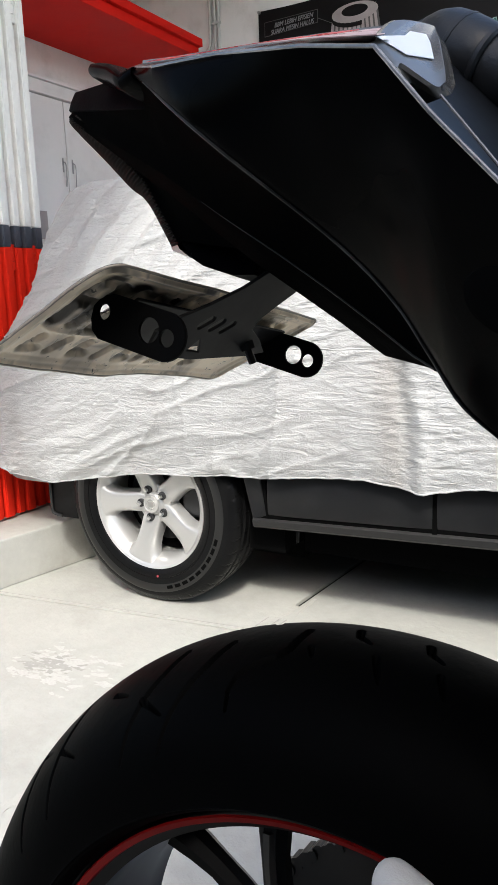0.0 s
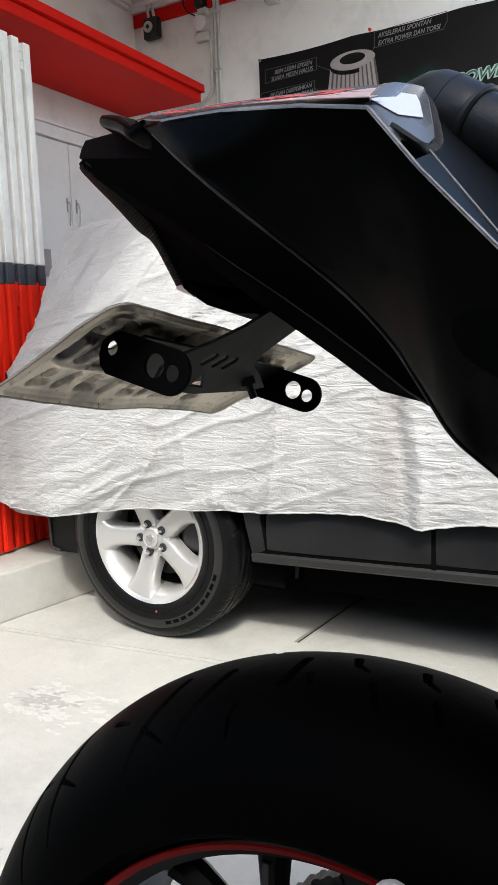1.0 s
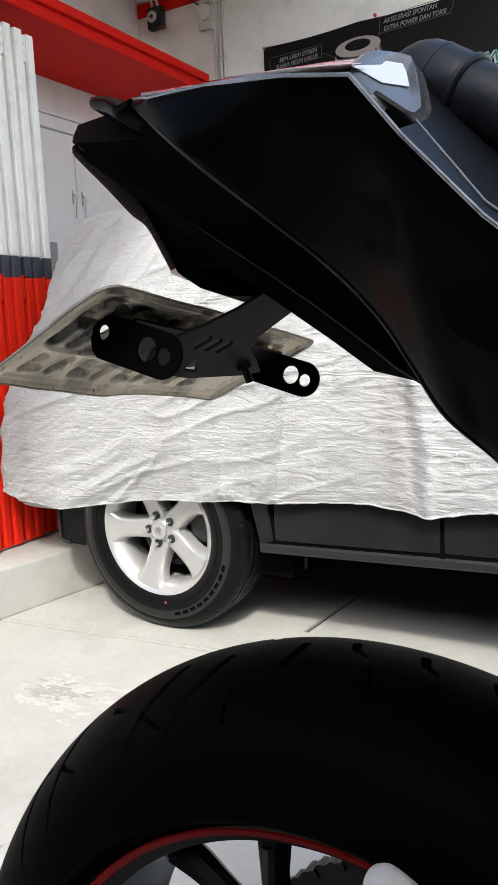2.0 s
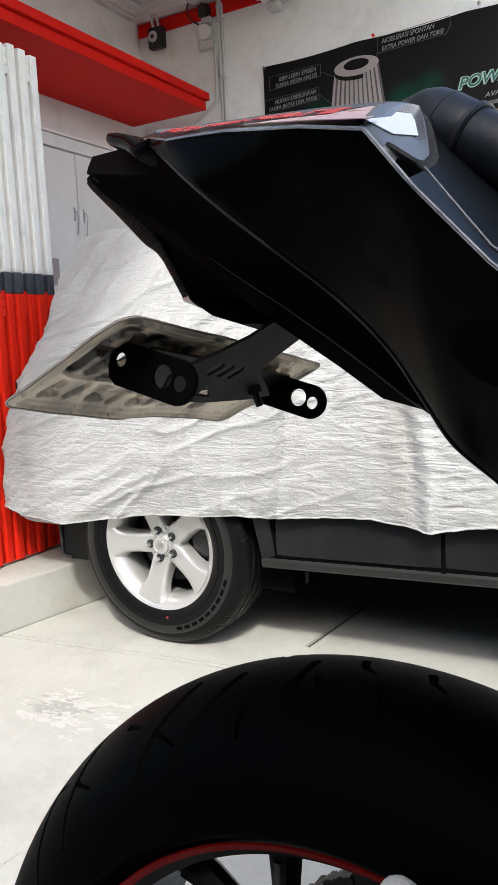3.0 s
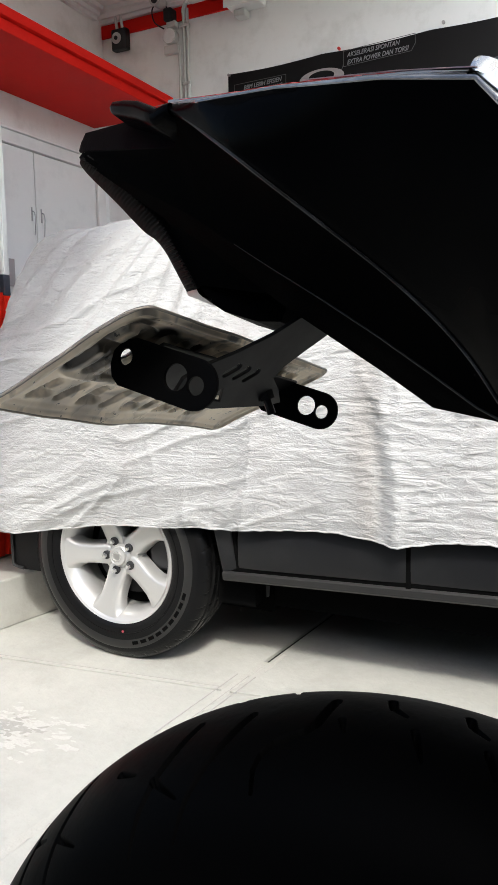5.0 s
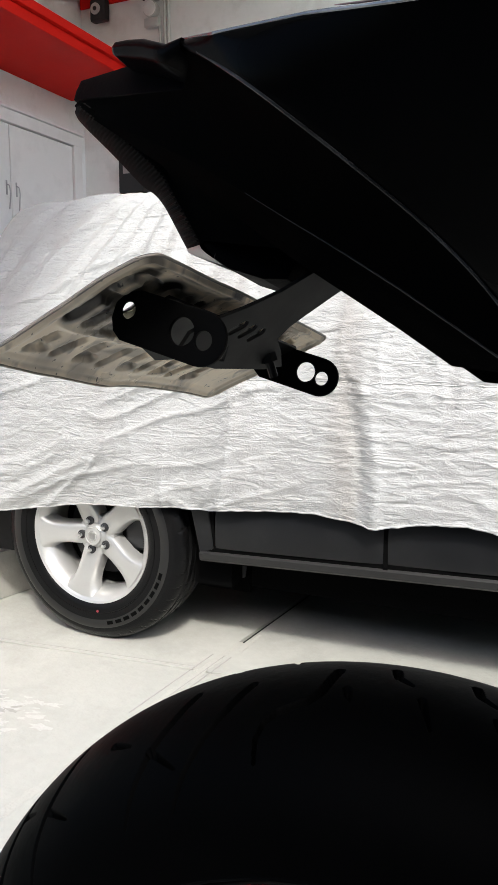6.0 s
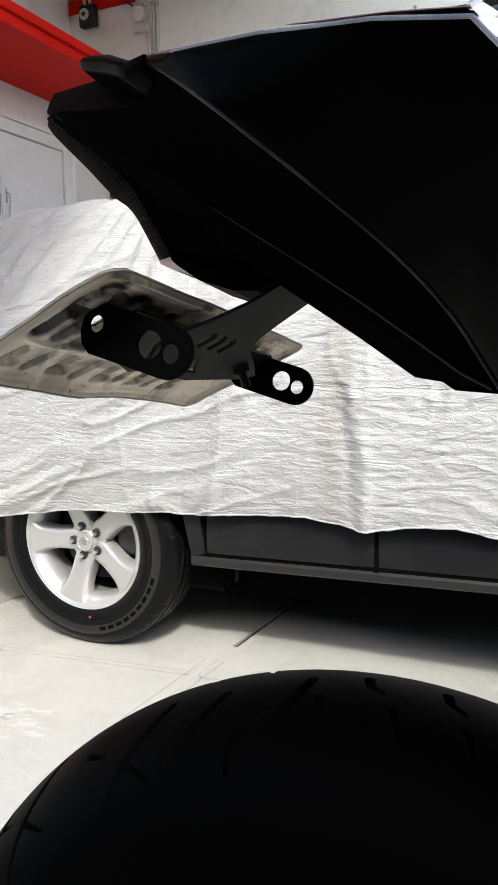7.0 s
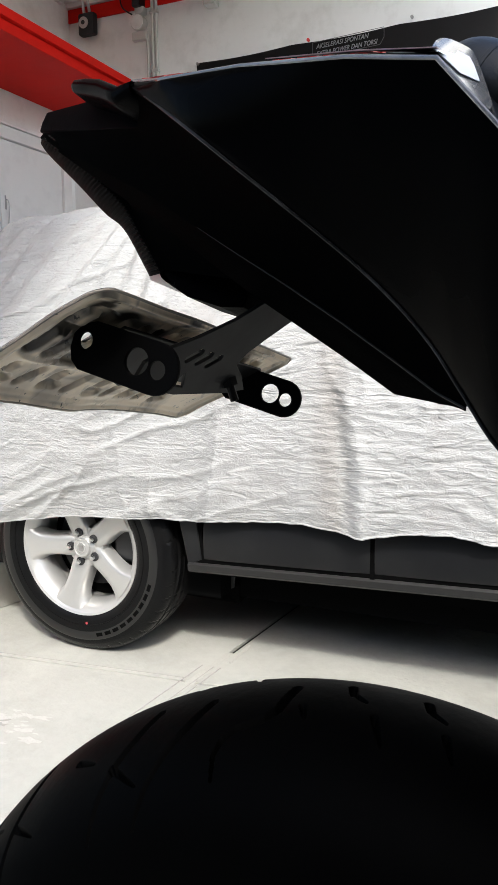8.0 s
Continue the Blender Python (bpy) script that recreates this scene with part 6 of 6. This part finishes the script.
    for s in (-1, 1):
        y_ear = MID + s * 0.0935
        ao = Vector((-0.222, y_ear, -0.0735))
        ax = Vector((0.961, 0, -0.276))
        ay = Vector((0.276, 0, 0.961))
        an = Vector((0, -1, 0))
        r = 0.0140
        out = [(-0.0545, -0.004), (-0.0515, -0.0105), (-0.046, -r), (0.0, -r)] + [(r * math.cos(a), r * math.sin(a)) for a in np.linspace(-math.pi / 2, math.pi / 2, 16)[1:-1]] + [(0.0, r), (-0.042, r), (-0.0505, 0.0105), (-0.0545, 0.004)]
        part("indicator_ear", plate_from(out, [circle(-0.0118, 0.0005, 0.0072, 28), circle(0.0014, -0.0005, 0.0050, 22), circle(-0.0462, 0.0022, 0.0046, 18)], 0.0026, ao, ax, ay, an), EAR, hold)
    b0 = Vector((-0.232, 0.028, -0.062))
    part("bolt", tube([b0, b0 + Vector((0.0048, 0.008, -0.019))], 0.0029, 10), BRACKET, hold)
    part("bolt_nut", tube([b0 + Vector((0.001, 0.002, -0.004)), b0 + Vector((0.0025, 0.004, -0.010))], 0.0055, 6), BRACKET, hold)

    # ---- seat with its rolled edge, and the panel under it
    seat_line = smooth_line([(-0.080, -0.080, 0.0495), (-0.073, -0.086, 0.0488), (-0.066, -0.089, 0.0455), (-0.053, -0.091, 0.0370), (-0.042, -0.092, 0.0300), (-0.030, -0.092, 0.0220), (0.0, -0.096, 0.000), (0.08, -0.106, -0.056), (0.25, -0.11, -0.13)])
    nl = len(seat_line)
    grow = lambda i: 0.0118 + 0.0030 * min(1.0, i / 14)
    roll = part("seat_roll", tube(seat_line, [grow(i) for i in range(nl)], 24), VINYL, bike, "dark vinyl rolled seat edge", smooth=True)
    band = range(3, 28)
    part("strap", tube([seat_line[i] for i in band], [grow(i) + 0.0014 - 0.0030 * (abs(i - 15.0) / 12.5) ** 6 for i in band], 24), VINYL, roll, "broad vinyl band", smooth=True)
    for i in (4, 18, 26):
        p = seat_line[i]
        d = (seat_line[i + 1] - p).normalized()
        rr = grow(i) + (0.0022 if i != 18 else 0.0017)
        part("piping", tube([p - d * 0.0018, p - d * 0.0009, p + d * 0.0009, p + d * 0.0018], [rr - 0.0012, rr, rr, rr - 0.0012], 24), VINYL, roll, smooth=True)
    seat_rows = []
    for i in range(20):
        t = i / 19
        x = -0.075 + 0.42 * t
        z = 0.046 - 0.30 * t ** 0.8
        w_ = 0.10 + 0.03 * min(1, t * 3)
        seat_rows.append([(x, MID + w_ * math.sin(a) * (abs(math.cos(a)) * 0.1 + 0.95), z + 0.028 * math.cos(a) - 0.03) for a in np.linspace(-1.7, 1.7, 22)])
    part("seat", grid(seat_rows), VINYL, bike, "dark vinyl seat", smooth=True)
    rows = []
    for x, yz in ((-0.056, ((-0.140, 0.006), (-0.165, -0.006), (-0.170, -0.012))), (-0.028, ((-0.145, -0.030), (-0.168, -0.036), (-0.176, -0.040))), (0.06, ((-0.15, -0.10), (-0.175, -0.11), (-0.18, -0.118))), (0.26, ((-0.15, -0.23), (-0.175, -0.24), (-0.18, -0.25)))):
        rows.append([(x - 0.01, yz[0][0] + 0.05, yz[0][1] + 0.04)] + [(x, y, z) for y, z in yz])
    panel_ = part("seat_panel", grid(rows), SEAT_PANEL, bike, smooth=True)
    part("panel_edge", tube([(-0.0565, -0.1405, 0.0068), (-0.042, -0.1435, -0.0115), (-0.028, -0.1455, -0.0292), (0.06, -0.1505, -0.0992)], 0.0007, 8), EDGE_HIGHLIGHT, panel_, smooth=True)
    rows = []
    for x, a, b in ((-0.052, (-0.098, -0.095), (MID, -0.085)), (0.0, (-0.098, -0.140), (MID, -0.12)), (0.26, (-0.10, -0.33), (MID, -0.30))):
        rows.append([(x, a[0], a[1]), (x, (a[0] + b[0]) / 2, a[1] - 0.01), (x, b[0], b[1])])
    part("inner_fender", grid(rows), TAIL_MATT, bike)
    part("inner_fender", grid(mirror_rows(rows)), TAIL_MATT, bike)
    # side intake, its dark hollow painted as a flush black disc
    def fair_y(x, z):
        p, q, s = (Vector(v) for v in resample(side, [x])[0])
        ts = [k / 59 for k in range(60)]
        c = [(1 - t) ** 2 * p + 2 * t * (1 - t) * (2 * q - (p + s) / 2) + t * t * s for t in ts]
        return float(np.interp(-z, [-v.z for v in c], [v.y for v in c]))

    shape = []
    for k in range(48):
        t = 2 * math.pi * k / 48
        ex = math.copysign(abs(math.cos(t)) ** 0.75, math.cos(t)) * 0.030
        shape.append((ex, math.copysign(abs(math.sin(t)) ** 0.85, math.sin(t)) * 0.0115 - 0.30 * ex))
    bm = bmesh.new()
    rings = []
    for k, o in ((1.02, -0.0003), (1.0, 0.0005), (0.9, 0.0007), (0.7, 0.0007), (0.45, 0.0007), (0.2, 0.0007)):
        rings.append([bm.verts.new((-0.011 + ex * k, fair_y(-0.011 + ex * k, -0.076 + ez * k) - o, -0.076 + ez * k - o * 0.5)) for ex, ez in shape])
    for r0, r1 in zip(rings, rings[1:]):
        for i in range(48):
            bm.faces.new((r0[i], r0[(i + 1) % 48], r1[(i + 1) % 48], r1[i]))
    bm.faces.new(rings[-1])
    bmesh.ops.recalc_face_normals(bm, faces=bm.faces[:])
    part("intake_shade", bm, BLACK_GAP, bike, "black disc painted for the dark side intake", smooth=True, angle=40)
    # cast footrest arm beside the wheel, swingarm, and the machine's frame ahead
    arm = smooth_line([(-0.070, -0.118, -0.307), (-0.060, -0.120, -0.309), (-0.02, -0.124, -0.330), (0.06, -0.13, -0.37), (0.18, -0.14, -0.39)])
    part("footrest_arm", tube(arm, [0.0065 + 0.0035 * min(1, i / 5) + 0.003 * min(1, i / 16) for i in range(len(arm))], 18), CAST, bike, "silver cast footrest arm", smooth=True)
    for s in (-1, 1):
        bar = [(C.x - 0.05, MID + s * 0.115, C.z), (C.x + 0.2, MID + s * 0.115, C.z + 0.03), (C.x + 0.55, MID + s * 0.10, C.z + 0.06)]
        part("swingarm", tube(smooth_line(bar), 0.022, 14), RIM_BLACK, bike, smooth=True)
    part("axle", tube([(C.x, MID - 0.13, C.z), (C.x, MID + 0.13, C.z)], 0.012, 14), STEEL, bike, smooth=True)
    part("engine", box(0.36, 0.80, MID - 0.15, MID + 0.15, -0.72, -0.30, 0.05), BLACK_PLASTIC, bike)
    part("frame", tube(smooth_line([(0.1, MID, -0.1), (0.4, MID, -0.2), (0.85, MID, -0.12)]), 0.07, 12), TAIL_MATT, bike, smooth=True)
    tank = [[(x, MID + w * math.sin(a) * 0.95, z + h * math.cos(a)) for a in np.linspace(-2.0, 2.0, 24)] for x, z, w, h in ((0.34, -0.13, 0.08, 0.07), (0.42, -0.08, 0.13, 0.12), (0.55, -0.05, 0.155, 0.15), (0.70, -0.06, 0.15, 0.15), (0.82, -0.10, 0.10, 0.12), (0.86, -0.13, 0.05, 0.06))]
    part("tank", grid(tank), TAIL_GLOSS, bike, "gloss black fuel tank", smooth=True, angle=60)
    fw = Vector((1.28, MID, -0.546))
    part("front_tyre", revolve([(0.235, -0.045), (0.265, -0.058), (0.29, -0.045), (0.305, 0.0), (0.29, 0.045), (0.265, 0.058), (0.235, 0.045)], 96), BIKE_RUBBER, bike, smooth=True).location = fw
    front = part("front_rim", revolve([(0.215, -0.05), (0.236, -0.052), (0.228, 0.0), (0.236, 0.052), (0.215, 0.05), (0.205, 0.0), (0.215, -0.05)], 96), RIM_BLACK, bike, smooth=True)
    front.location = fw
    for k in range(5):
        a = radians(90 + 72 * k)
        part("front_spoke", tube([(0.02 * math.cos(a), 0, 0.02 * math.sin(a)), (0.212 * math.cos(a), 0, 0.212 * math.sin(a))], 0.012, 8), RIM_BLACK, front, smooth=True)
    for s in (-1, 1):
        part("fork_leg", tube([(fw.x, MID + s * 0.10, fw.z), (fw.x - 0.27, MID + s * 0.10, 0.08)], 0.025, 14), STEEL, bike, smooth=True)
        part("handlebar", tube([(1.0, MID + s * 0.09, 0.06), (0.96, MID + s * 0.22, 0.05), (0.90, MID + s * 0.34, 0.03)], 0.013, 10), BLACK_PLASTIC, bike, smooth=True)
    # the stand that carries the lifted rear wheel
    st = tagged(empty("wheel_block", pose(-0.11, 0.30, 0)), "low concrete block under the motorcycle's wheels", "block")
    part("block", box(-0.16, 1.62, -0.02, 0.16, 0.0, 0.251, 0.01), CONCRETE, st)


build_floor()
build_room()
build_door()
build_gate()
build_banner()
build_wall_fittings()
build_car()
build_cover()
build_bike()
